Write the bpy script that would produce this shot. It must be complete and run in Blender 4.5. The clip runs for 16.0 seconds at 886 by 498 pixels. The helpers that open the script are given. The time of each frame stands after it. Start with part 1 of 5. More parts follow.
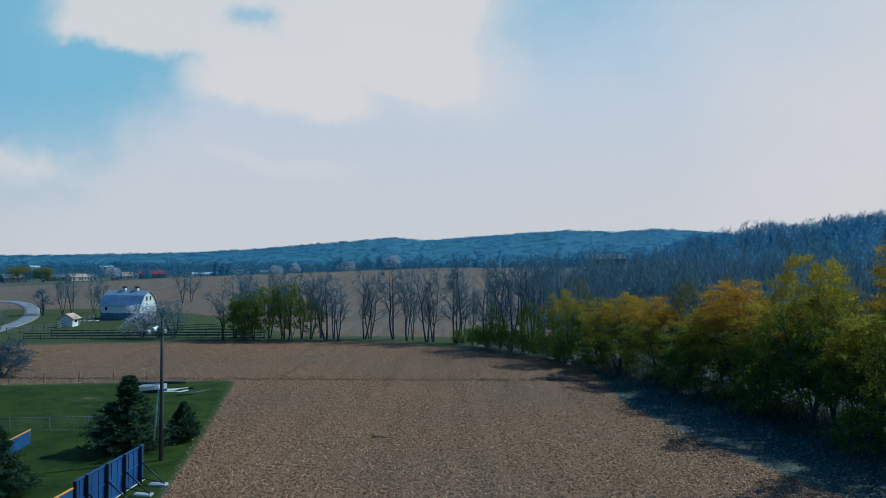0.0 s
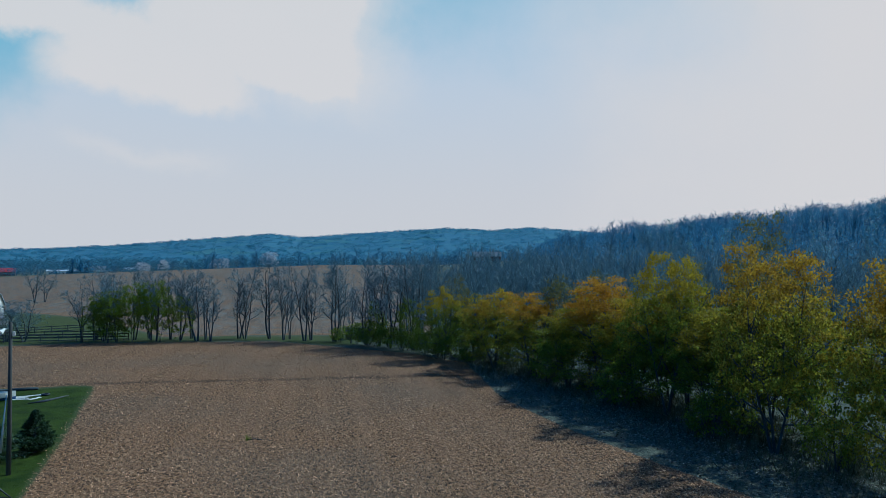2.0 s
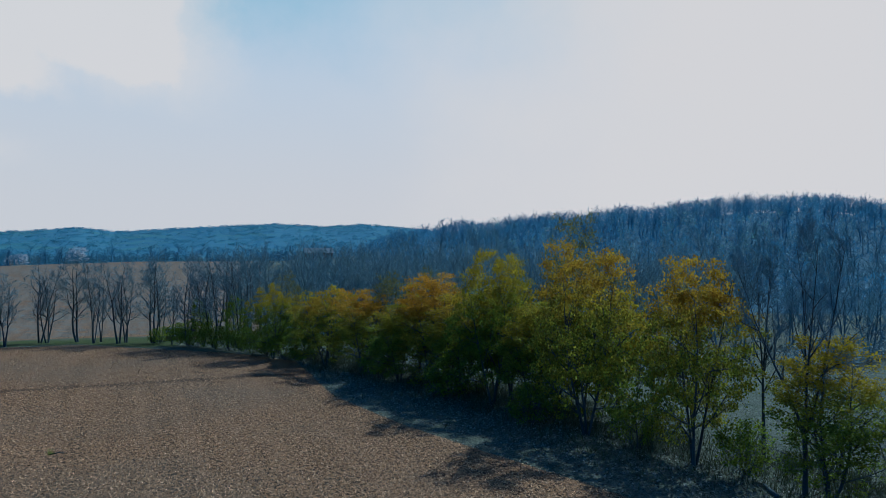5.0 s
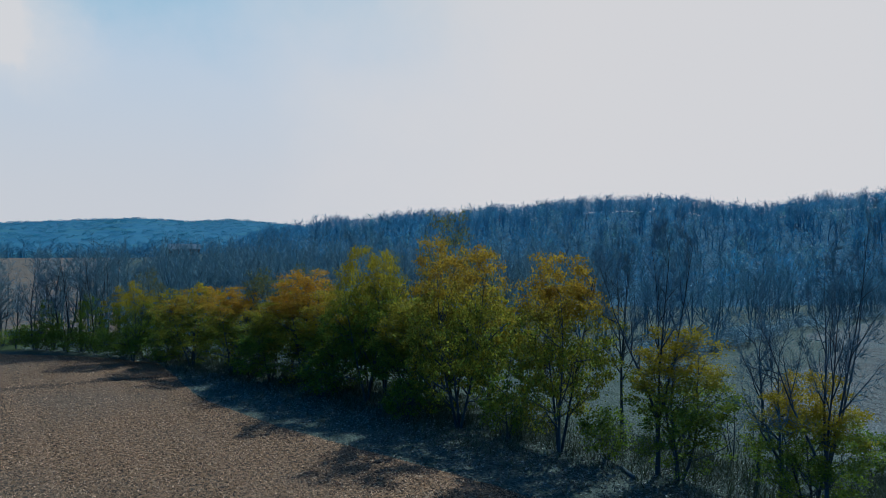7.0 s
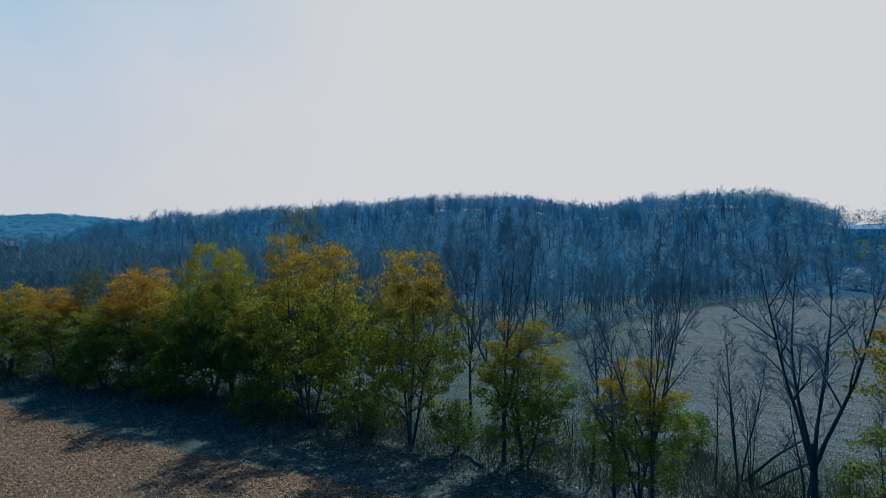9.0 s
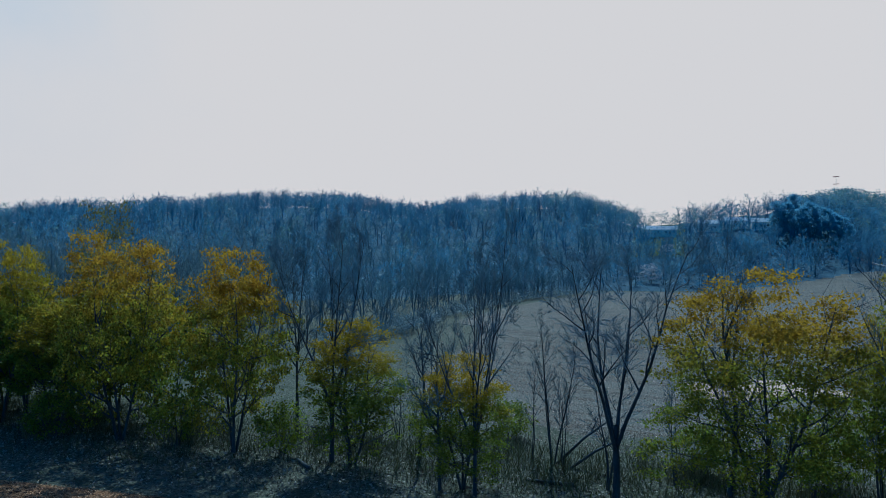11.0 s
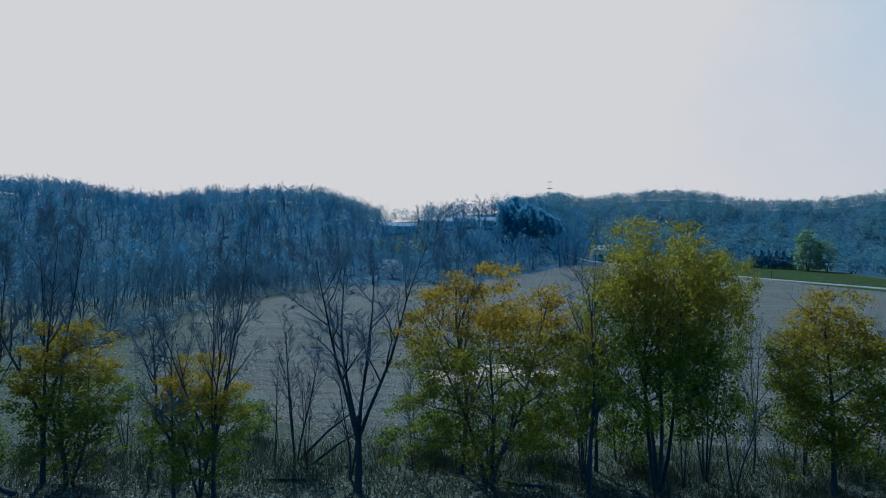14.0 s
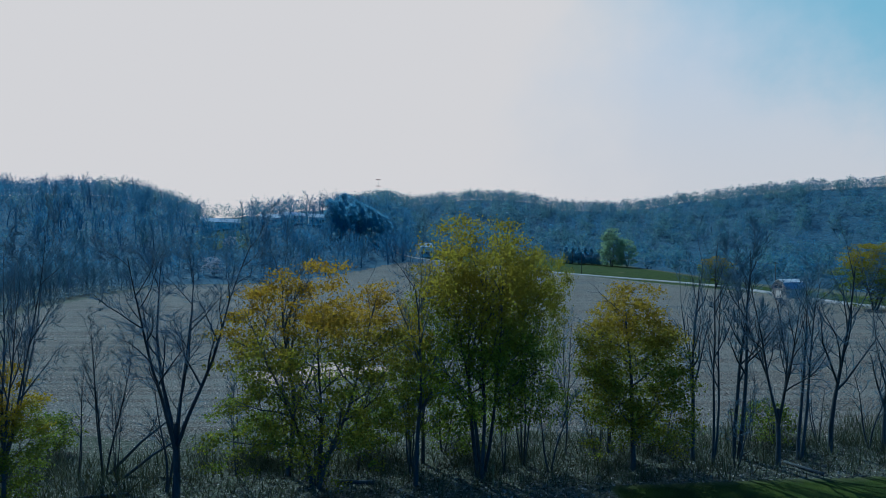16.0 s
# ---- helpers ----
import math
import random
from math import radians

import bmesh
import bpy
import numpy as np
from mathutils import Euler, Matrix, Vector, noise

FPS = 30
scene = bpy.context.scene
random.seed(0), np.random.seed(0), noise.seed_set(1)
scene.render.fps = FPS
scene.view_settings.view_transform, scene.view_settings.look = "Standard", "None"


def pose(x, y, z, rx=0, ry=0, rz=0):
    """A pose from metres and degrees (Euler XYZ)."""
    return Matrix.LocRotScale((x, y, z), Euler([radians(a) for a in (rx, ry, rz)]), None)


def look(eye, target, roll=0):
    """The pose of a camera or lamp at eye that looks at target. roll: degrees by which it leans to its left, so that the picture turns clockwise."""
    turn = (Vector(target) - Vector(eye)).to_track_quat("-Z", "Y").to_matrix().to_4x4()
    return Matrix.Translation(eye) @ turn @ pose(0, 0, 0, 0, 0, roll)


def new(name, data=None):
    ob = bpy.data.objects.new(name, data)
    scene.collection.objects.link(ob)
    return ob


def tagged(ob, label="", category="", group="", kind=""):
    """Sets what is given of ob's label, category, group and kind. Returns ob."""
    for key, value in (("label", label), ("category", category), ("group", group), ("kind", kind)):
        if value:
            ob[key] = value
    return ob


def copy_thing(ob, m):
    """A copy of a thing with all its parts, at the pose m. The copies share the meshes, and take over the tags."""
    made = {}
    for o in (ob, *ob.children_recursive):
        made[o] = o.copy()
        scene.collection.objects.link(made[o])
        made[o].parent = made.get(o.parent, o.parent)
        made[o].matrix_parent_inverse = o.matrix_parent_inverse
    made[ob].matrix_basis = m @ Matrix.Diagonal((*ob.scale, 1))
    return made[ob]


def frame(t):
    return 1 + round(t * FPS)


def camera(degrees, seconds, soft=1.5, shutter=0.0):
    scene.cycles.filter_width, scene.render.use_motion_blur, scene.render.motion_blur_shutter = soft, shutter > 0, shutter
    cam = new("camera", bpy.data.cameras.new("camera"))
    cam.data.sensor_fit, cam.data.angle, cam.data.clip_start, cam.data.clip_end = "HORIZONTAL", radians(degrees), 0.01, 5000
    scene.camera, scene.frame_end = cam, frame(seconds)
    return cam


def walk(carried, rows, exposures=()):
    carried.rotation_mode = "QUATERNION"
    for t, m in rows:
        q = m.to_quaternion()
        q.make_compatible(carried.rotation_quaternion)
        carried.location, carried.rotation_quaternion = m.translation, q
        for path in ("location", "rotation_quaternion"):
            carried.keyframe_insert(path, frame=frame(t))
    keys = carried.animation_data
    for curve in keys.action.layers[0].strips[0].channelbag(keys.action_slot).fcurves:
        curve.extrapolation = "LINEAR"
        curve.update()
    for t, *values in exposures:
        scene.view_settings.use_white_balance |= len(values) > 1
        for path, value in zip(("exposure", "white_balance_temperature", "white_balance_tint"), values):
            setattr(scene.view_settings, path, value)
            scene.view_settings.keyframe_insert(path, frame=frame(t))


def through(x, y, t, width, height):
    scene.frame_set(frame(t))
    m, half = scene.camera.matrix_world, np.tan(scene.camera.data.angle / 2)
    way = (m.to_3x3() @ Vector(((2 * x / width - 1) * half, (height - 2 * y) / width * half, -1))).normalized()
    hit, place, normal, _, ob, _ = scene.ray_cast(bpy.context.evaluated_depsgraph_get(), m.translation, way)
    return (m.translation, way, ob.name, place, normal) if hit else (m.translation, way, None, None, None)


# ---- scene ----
# camera: a drone hanging still 15 m above a field, turning to the right
EYE = (0.0, 0.0, 15.0)
cam = camera(64.64, 16.0, soft=0.5)
TURN = [  # seconds, heading, tilt, roll
    (0.0, 0.00, 1.30, -0.20),
    (0.5, -2.50, 1.28, -0.33),
    (1.0, -5.01, 1.25, -0.35),
    (1.5, -7.51, 1.19, -0.32),
    (2.0, -9.84, 1.11, -0.25),
    (2.5, -12.05, 1.08, -0.22),
    (3.0, -14.25, 1.04, -0.23),
    (3.5, -16.48, 1.01, -0.26),
    (4.0, -18.82, 0.98, -0.32),
    (6.5, -30.97, 0.73, -0.27),
    (7.0, -33.72, 0.67, -0.33),
    (7.5, -36.54, 0.60, -0.33),
    (8.0, -39.55, 0.56, -0.30),
    (8.5, -42.58, 0.50, -0.36),
    (9.0, -45.80, 0.48, -0.16),
    (11.5, -63.36, 0.32, -0.19),
    (12.0, -66.90, 0.27, -0.21),
    (12.5, -70.42, 0.22, -0.21),
    (13.0, -73.86, 0.16, -0.33),
    (13.5, -77.00, 0.10, -0.39),
    (14.0, -80.46, 0.05, -0.41),
    (14.5, -83.97, 0.02, -0.38),
    (15.0, -87.34, -0.00, -0.43),
    (15.5, -90.79, -0.05, -0.47),
    (16.0, -94.43, -0.07, -0.44),
]
walk(cam, [(t, pose(*EYE, 90 + p, r, y)) for t, y, p, r in TURN], exposures=[(0.0, 0.0, 4300, -10), (16.0, 0.0, 4300, -10)])

# ---- world and sun ----
SUN_AZ, SUN_EL = 64.0, 45.0          # degrees clockwise from +y, degrees above the horizon


def heading(az, el):
    return Vector((math.sin(radians(az)) * math.cos(radians(el)), math.cos(radians(az)) * math.cos(radians(el)), math.sin(radians(el))))


class Nodes:
    """A short way to write node trees."""

    def __init__(self, tree):
        self.tree = tree
        tree.nodes.clear()

    def add(self, kind, **inputs):
        n = self.tree.nodes.new(kind)
        for k, v in inputs.items():
            self.put(n.inputs[k.replace("_", " ")], v)
        return n

    def put(self, socket, v):
        if isinstance(v, bpy.types.NodeSocket):
            self.tree.links.new(v, socket)
        else:
            socket.default_value = v

    def math(self, op, a, b=0.0, c=0.0, clamp=False):
        n = self.tree.nodes.new("ShaderNodeMath")
        n.operation, n.use_clamp = op, clamp
        for s, v in zip(n.inputs, (a, b, c)):
            self.put(s, v)
        return n.outputs[0]

    def ramp(self, v, lo, hi, out_lo=0.0, out_hi=1.0):
        n = self.tree.nodes.new("ShaderNodeMapRange")
        n.interpolation_type = "SMOOTHSTEP"
        for s, x in zip(n.inputs, (v, lo, hi, out_lo, out_hi)):
            self.put(s, x)
        return n.outputs[0]

    def mix(self, f, a, b, blend="MIX"):
        n = self.tree.nodes.new("ShaderNodeMix")
        n.data_type, n.blend_type = "RGBA", blend
        self.put(n.inputs[0], f)
        self.put(n.inputs[6], a if isinstance(a, bpy.types.NodeSocket) else (*a, 1))
        self.put(n.inputs[7], b if isinstance(b, bpy.types.NodeSocket) else (*b, 1))
        return n.outputs[2]

    def noise(self, vec, scale, detail=4.0, rough=0.55, warp=0.0):
        n = self.tree.nodes.new("ShaderNodeTexNoise")
        for k, v in (("Vector", vec), ("Scale", scale), ("Detail", detail), ("Roughness", rough), ("Distortion", warp)):
            self.put(n.inputs[k], v)
        return n.outputs["Fac"]


world = bpy.data.worlds.new("sky")
scene.world = world
world.use_nodes = True
w = Nodes(world.node_tree)
sky = w.add("ShaderNodeTexSky")
sky.sky_type, sky.sun_disc = "NISHITA", False
sky.sun_elevation, sky.sun_rotation = radians(SUN_EL), radians(SUN_AZ)
sky.air_density, sky.dust_density, sky.ozone_density = 1.0, 0.6, 2.0
way = w.add("ShaderNodeTexCoord").outputs["Generated"]
axes = w.add("ShaderNodeSeparateXYZ", Vector=way)
az = w.math("MULTIPLY", w.math("ARCTAN2", axes.outputs[0], axes.outputs[1]), 180 / math.pi)
el = w.math("MULTIPLY", w.math("ARCSINE", axes.outputs[2]), 180 / math.pi)
swirl = w.noise(way, 3.0, 6.0, 0.55)
fine = w.noise(way, 9.0, 6.0, 0.6)
# the sky is bright and milky towards the sun, clear and deep blue away from it and overhead
sunward = w.math("ADD", w.math("MULTIPLY", axes.outputs[0], math.sin(radians(SUN_AZ))), w.math("MULTIPLY", axes.outputs[1], math.cos(radians(SUN_AZ))))
front = w.ramp(sunward, -0.5, -0.05)
azw = w.math("ADD", az, w.math("MULTIPLY", w.math("SUBTRACT", swirl, 0.5), 30.0))
elw = w.math("ADD", el, w.math("MULTIPLY", w.math("SUBTRACT", fine, 0.5), 8.0))
side = w.math("MULTIPLY", w.ramp(azw, -8.0, 44.0), w.ramp(azw, 128.0, 98.0))
high = w.ramp(el, 31.0, 21.0)
veil = w.math("MULTIPLY", side, high)
# haze over the horizon, reaching higher near the bank of cloud
low_side = w.math("MULTIPLY", w.ramp(azw, -27.0, -5.0), w.ramp(azw, 142.0, 106.0))
haze = w.ramp(w.math("SUBTRACT", elw, w.math("MULTIPLY", low_side, 11.5)), 13.0, 2.0)


def bank(a0, a1, e0, e1, soft_a, soft_e):
    across = w.math("MULTIPLY", w.ramp(azw, a0 - soft_a, a0 + soft_a), w.ramp(azw, a1 + soft_a, a1 - soft_a))
    return w.math("MULTIPLY", across, w.math("MULTIPLY", w.ramp(elw, e0 - soft_e, e0 + soft_e), w.ramp(elw, e1 + soft_e, e1 - soft_e)))


# one broad bank of cumulus in the north-west with a hanging lobe and a gap, and two streaks below it
azw = w.math("ADD", az, w.math("MULTIPLY", w.math("SUBTRACT", fine, 0.5), 6.0))
elw = w.math("ADD", w.math("ADD", el, w.math("MULTIPLY", w.math("ADD", az, 12.0), 0.12)), w.math("MULTIPLY", w.math("SUBTRACT", w.noise(way, 14.0, 6.0, 0.6), 0.5), 3.6))
cloud = w.math("MAXIMUM", bank(-30.0, 4.0, 14.2, 30.0, 1.4, 0.7), bank(-20.0, -5.0, 11.8, 18.0, 1.6, 0.8))
cloud = w.math("MAXIMUM", cloud, w.math("MULTIPLY", bank(-6.0, 5.5, 13.8, 30.0, 3.5, 2.0), 0.8))
cloud = w.math("MULTIPLY", cloud, w.math("SUBTRACT", 1.0, w.math("MULTIPLY", bank(-17.6, -13.6, 17.9, 19.0, 1.0, 0.7), 0.75)))
cloud = w.math("MULTIPLY", cloud, w.math("SUBTRACT", 1.0, w.math("MULTIPLY", bank(-19.5, -17.0, 20.3, 30.0, 0.9, 0.6), 0.7)))
cloud = w.math("MAXIMUM", cloud, w.math("MULTIPLY", bank(-18.0, -8.0, 7.2, 8.4, 2.5, 0.8), 0.5))
cloud = w.math("MAXIMUM", cloud, w.math("MULTIPLY", bank(-44.0, -27.5, 3.9, 5.6, 2.0, 0.9), 0.8))
blue = w.mix(1.0, sky.outputs[0], (0.021, 0.062, 0.1), "MULTIPLY")
blue = w.mix(w.math("MULTIPLY", front, w.ramp(el, 40.0, 22.0)), blue, (0.33, 0.43, 0.43))
pale = w.mix(w.ramp(el, 2.0, 20.0), (0.822, 0.562, 0.432), (0.688, 0.549, 0.488))
pale = w.mix(front, (0.07, 0.17, 0.26), pale)
shine = w.mix(w.ramp(side, 0.3, 1.0), pale, (0.89, 0.6, 0.446))
tone = w.mix(w.math("MULTIPLY", haze, 0.92), blue, pale)
tone = w.mix(veil, tone, shine)
tone = w.mix(w.math("MULTIPLY", cloud, 0.92), tone, (0.91, 0.614, 0.453))
back = w.add("ShaderNodeBackground", Color=tone, Strength=1.0)
w.tree.links.new(back.outputs[0], w.add("ShaderNodeOutputWorld").inputs[0])

sun = new("sun", bpy.data.lights.new("sun", "SUN"))
sun.data.energy, sun.data.angle, sun.data.color = 3.4, radians(0.6), (1.0, 0.95, 0.82)
sun.matrix_world = look(heading(SUN_AZ, SUN_EL) * 200, (0, 0, 0))

# ---- materials ----
def material(name):
    m = bpy.data.materials.new(name)
    m.use_nodes = True
    return m, Nodes(m.node_tree)


def finish(n, shader):
    n.tree.links.new(shader, n.add("ShaderNodeOutputMaterial").inputs[0])


def bumped(n, height, strength, distance):
    b = n.add("ShaderNodeBump", Strength=strength, Distance=distance, Height=height)
    return b.outputs[0]


def plain(name, a, b, scale=2.0, rough=0.7, metal=0.0, bump=0.3, depth=0.01, stretch=(1, 1, 1), each=0.25):
    """Two tones mixed at two scales, with relief and a small difference from object to object."""
    m, n = material(name)
    co = n.add("ShaderNodeMapping", Vector=n.add("ShaderNodeTexCoord").outputs["Object"], Scale=stretch).outputs[0]
    big, small = n.noise(co, scale * 0.3, 3.0), n.noise(co, scale * 4.0, 5.0, 0.65)
    f = n.math("ADD", n.math("MULTIPLY", big, 0.6), n.math("MULTIPLY", small, 0.4))
    tone = n.mix(n.ramp(f, 0.36, 0.64), a, b)
    rnd = n.add("ShaderNodeObjectInfo").outputs["Random"]
    tone = n.mix(1.0, tone, n.mix(rnd, (1 - each,) * 3, (1.0,) * 3), "MULTIPLY")
    p = n.add("ShaderNodeBsdfPrincipled", Base_Color=tone, Metallic=metal,
              Roughness=n.ramp(small, 0.2, 0.8, max(rough - 0.12, 0.02), min(rough + 0.12, 1.0)), Normal=bumped(n, small, bump, depth))
    finish(n, p.outputs[0])
    return m


def foliage(name, a, b, c, through=0.45, each=0.5, patch=0.0, top=None, vary=0.42):
    """Leaves that let light through; a and b vary from leaf to leaf, c from tree to tree."""
    m, n = material(name)
    leaf = n.add("ShaderNodeNewGeometry").outputs["Random Per Island"]
    tree = n.add("ShaderNodeObjectInfo").outputs["Random"]
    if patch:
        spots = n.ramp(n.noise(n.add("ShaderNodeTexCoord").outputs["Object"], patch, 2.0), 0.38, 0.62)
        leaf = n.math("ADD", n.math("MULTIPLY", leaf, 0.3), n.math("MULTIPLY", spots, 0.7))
    own = n.add("ShaderNodeNewGeometry").outputs["Random Per Island"]
    tone = n.mix(leaf, a, b)
    tone = n.mix(1.0, tone, n.mix(n.math("FRACT", n.math("MULTIPLY", own, 7.31)), (1 - vary,) * 3, (1 + vary,) * 3), "MULTIPLY")
    tone = n.mix(n.math("MULTIPLY", tree, each), tone, c)
    if top:  # golden crown top: young leaves, and sun on the crown put into the colour
        co = n.add("ShaderNodeTexCoord").outputs["Object"]
        height = n.math("ADD", n.add("ShaderNodeSeparateXYZ", Vector=co).outputs[2], n.math("MULTIPLY", n.noise(co, 0.45, 3.0), 9.0))
        young = n.math("MULTIPLY", n.ramp(height, 12.5, 18.0), n.math("ADD", 0.45, n.math("MULTIPLY", tree, 0.55)))
        tone = n.mix(young, tone, top)
    d = n.add("ShaderNodeBsdfPrincipled", Base_Color=tone, Roughness=0.6)
    d.inputs["Specular IOR Level"].default_value = 0.25
    t = n.add("ShaderNodeBsdfTranslucent", Color=tone)
    s = n.add("ShaderNodeMixShader", Fac=through)
    n.tree.links.new(d.outputs[0], s.inputs[1])
    n.tree.links.new(t.outputs[0], s.inputs[2])
    finish(n, s.outputs[0])
    return m


def ground_material():
    m, n = material("farmland")
    co = n.add("ShaderNodeTexCoord").outputs["Object"]
    zone = n.add("ShaderNodeSeparateColor", Color=n.add("ShaderNodeVertexColor", ).outputs[0])
    n.tree.nodes["Color Attribute"].layer_name = "zone"
    big, mid = n.noise(co, 0.035, 4.0), n.noise(co, 0.35, 5.0, 0.6)
    fine, grit = n.noise(co, 3.4, 5.0, 0.8), n.noise(co, 6.5, 4.0, 0.8)
    edge = n.math("MULTIPLY", n.math("SUBTRACT", n.math("ADD", mid, n.math("MULTIPLY", fine, 0.4)), 0.7), 0.5)

    def mask(v):
        return n.ramp(n.math("ADD", v, edge), 0.4, 0.6)
    # rows left by the planter: long streaks up the field
    rows = n.noise(n.add("ShaderNodeMapping", Vector=co, Scale=(0.55, 0.02, 1), Rotation=(0, 0, radians(6))).outputs[0], 1.0, 3.0)
    clods = n.noise(n.add("ShaderNodeMapping", Vector=co, Scale=(4.2, 2.0, 1)).outputs[0], 1.0, 5.0, 0.8)
    soil = n.mix(n.ramp(n.math("ADD", n.math("MULTIPLY", fine, 0.4), n.math("MULTIPLY", clods, 0.6)), 0.45, 0.56), (0.013, 0.007, 0.004), (0.32, 0.158, 0.066))
    soil = n.mix(n.math("MULTIPLY", n.ramp(grit, 0.57, 0.62), 0.7), soil, (0.75, 0.43, 0.23))
    soil = n.mix(n.math("MULTIPLY", n.ramp(rows, 0.35, 0.65), 0.22), soil, (0.36, 0.185, 0.095))
    soil = n.mix(n.math("MULTIPLY", n.ramp(big, 0.42, 0.62), 0.4), soil, (0.13, 0.09, 0.058))
    # the furrow where the headland's rows meet the long rows
    north = n.add("ShaderNodeSeparateXYZ", Vector=co).outputs[1]
    furrow = n.math("ABSOLUTE", n.math("SUBTRACT", n.math("ADD", north, n.math("MULTIPLY", mid, 3.0)), 93.5))
    soil = n.mix(n.ramp(furrow, 0.2, 1.7, 0.55, 0.0), soil, (0.022, 0.012, 0.007))
    husks = n.noise(co, 5.2, 2.0, 0.6)
    chaff = n.mix(n.ramp(fine, 0.4, 0.6), (0.017, 0.021, 0.02), (0.076, 0.086, 0.078))
    warm = n.mix(n.ramp(fine, 0.4, 0.6), (0.034, 0.027, 0.02), (0.155, 0.116, 0.08))
    chaff = n.mix(n.ramp(n.math("ADD", n.math("MULTIPLY", big, 0.7), n.math("MULTIPLY", mid, 0.3)), 0.34, 0.48), chaff, warm)
    rows_east = n.noise(n.add("ShaderNodeMapping", Vector=co, Scale=(0.65, 0.02, 1), Rotation=(0, 0, radians(-12))).outputs[0], 1.0, 3.0)
    chaff = n.mix(n.math("MULTIPLY", n.ramp(rows_east, 0.46, 0.54), 0.5), chaff, (0.195, 0.175, 0.142))
    chaff = n.mix(n.math("MULTIPLY", n.ramp(husks, 0.53, 0.58), 0.6), chaff, (0.38, 0.34, 0.28))
    chaff = n.mix(n.math("MULTIPLY", n.ramp(n.noise(co, 4.1, 2.0, 0.6), 0.54, 0.6), 0.6), chaff, (0.02, 0.022, 0.02))
    turf = n.mix(n.ramp(mid, 0.3, 0.7), (0.017, 0.031, 0.0025), (0.049, 0.064, 0.0045))
    turf = n.mix(n.math("MULTIPLY", n.ramp(grit, 0.5, 0.75), 0.45), turf, (0.092, 0.076, 0.017))
    worn = n.math("MULTIPLY", n.ramp(n.noise(co, 0.11, 4.0, 0.6), 0.62, 0.7), n.ramp(mid, 0.42, 0.58))
    turf = n.mix(n.math("MULTIPLY", worn, 0.55), turf, (0.16, 0.115, 0.06))
    litter = n.mix(n.ramp(fine, 0.35, 0.65), (0.03, 0.034, 0.022), (0.17, 0.16, 0.112))
    litter = n.mix(n.math("MULTIPLY", n.ramp(mid, 0.48, 0.66), 0.5), litter, (0.042, 0.05, 0.022))
    tone = n.mix(mask(zone.outputs[0]), litter, soil)
    tone = n.mix(mask(zone.outputs[1]), tone, turf)
    # a fringe of dry grass where turf runs out
    rim = n.math("MULTIPLY", n.ramp(n.math("ADD", zone.outputs[1], edge), 0.25, 0.5), n.ramp(n.math("ADD", zone.outputs[1], edge), 0.95, 0.6))
    tone = n.mix(n.math("MULTIPLY", rim, 0.6), tone, (0.085, 0.085, 0.03))
    tone = n.mix(mask(zone.outputs[2]), tone, chaff)
    # land beyond 1400 m: blue distance haze mixed into its colour
    hazed_floor = n.mix(n.ramp(n.noise(co, 0.02, 5.0), 0.35, 0.65), (0.064, 0.138, 0.194), (0.082, 0.162, 0.204))
    hazed_floor = n.mix(n.math("MULTIPLY", n.ramp(n.noise(co, 0.005, 3.0), 0.52, 0.68), 0.55), hazed_floor, (0.088, 0.168, 0.135))
    # woods floor: the trees' shade and some haze painted as a dark blue
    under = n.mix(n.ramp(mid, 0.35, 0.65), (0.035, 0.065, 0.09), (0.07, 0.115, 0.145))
    tone = n.mix(mask(n.tree.nodes["Color Attribute"].outputs[1]), tone, hazed_floor)
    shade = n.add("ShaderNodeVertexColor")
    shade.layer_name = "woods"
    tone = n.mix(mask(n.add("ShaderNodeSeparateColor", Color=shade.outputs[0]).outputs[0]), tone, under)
    h = n.math("ADD", n.math("MULTIPLY", fine, 0.7), n.math("MULTIPLY", grit, 0.5))
    p = n.add("ShaderNodeBsdfPrincipled", Base_Color=tone, Roughness=0.95, Normal=bumped(n, h, 1.0, 0.13))
    p.inputs["Specular IOR Level"].default_value = 0.1
    finish(n, p.outputs[0])
    return m


M_GROUND = ground_material()
M_BARK = plain("bark", (0.028, 0.034, 0.037), (0.085, 0.097, 0.1), 3.0, 0.9, bump=0.8, depth=0.03, stretch=(1, 1, 0.25))
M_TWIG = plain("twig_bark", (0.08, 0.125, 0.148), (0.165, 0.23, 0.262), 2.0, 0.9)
# bluer the farther off: distance haze put into the twig colours
M_FAR_TWIG = foliage("haze_tinted_twigs", (0.068, 0.15, 0.238), (0.14, 0.265, 0.375), (0.1, 0.205, 0.3), 0.48, 0.2, vary=0.22)
M_SIDE_TWIG = foliage("faint_haze_twigs", (0.048, 0.098, 0.132), (0.15, 0.23, 0.275), (0.095, 0.16, 0.2), 0.4, 0.2, vary=0.3)
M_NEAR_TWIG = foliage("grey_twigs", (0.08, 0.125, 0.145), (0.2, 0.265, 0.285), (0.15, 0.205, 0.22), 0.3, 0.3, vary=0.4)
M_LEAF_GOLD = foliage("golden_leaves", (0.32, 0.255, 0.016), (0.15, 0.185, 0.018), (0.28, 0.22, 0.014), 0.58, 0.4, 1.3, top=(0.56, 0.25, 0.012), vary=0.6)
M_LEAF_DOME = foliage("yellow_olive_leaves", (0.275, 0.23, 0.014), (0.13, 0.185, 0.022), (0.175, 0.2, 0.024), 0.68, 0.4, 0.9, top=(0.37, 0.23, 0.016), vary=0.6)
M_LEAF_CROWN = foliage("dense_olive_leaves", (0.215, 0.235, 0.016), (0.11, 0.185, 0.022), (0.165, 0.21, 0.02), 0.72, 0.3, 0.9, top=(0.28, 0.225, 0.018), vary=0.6)
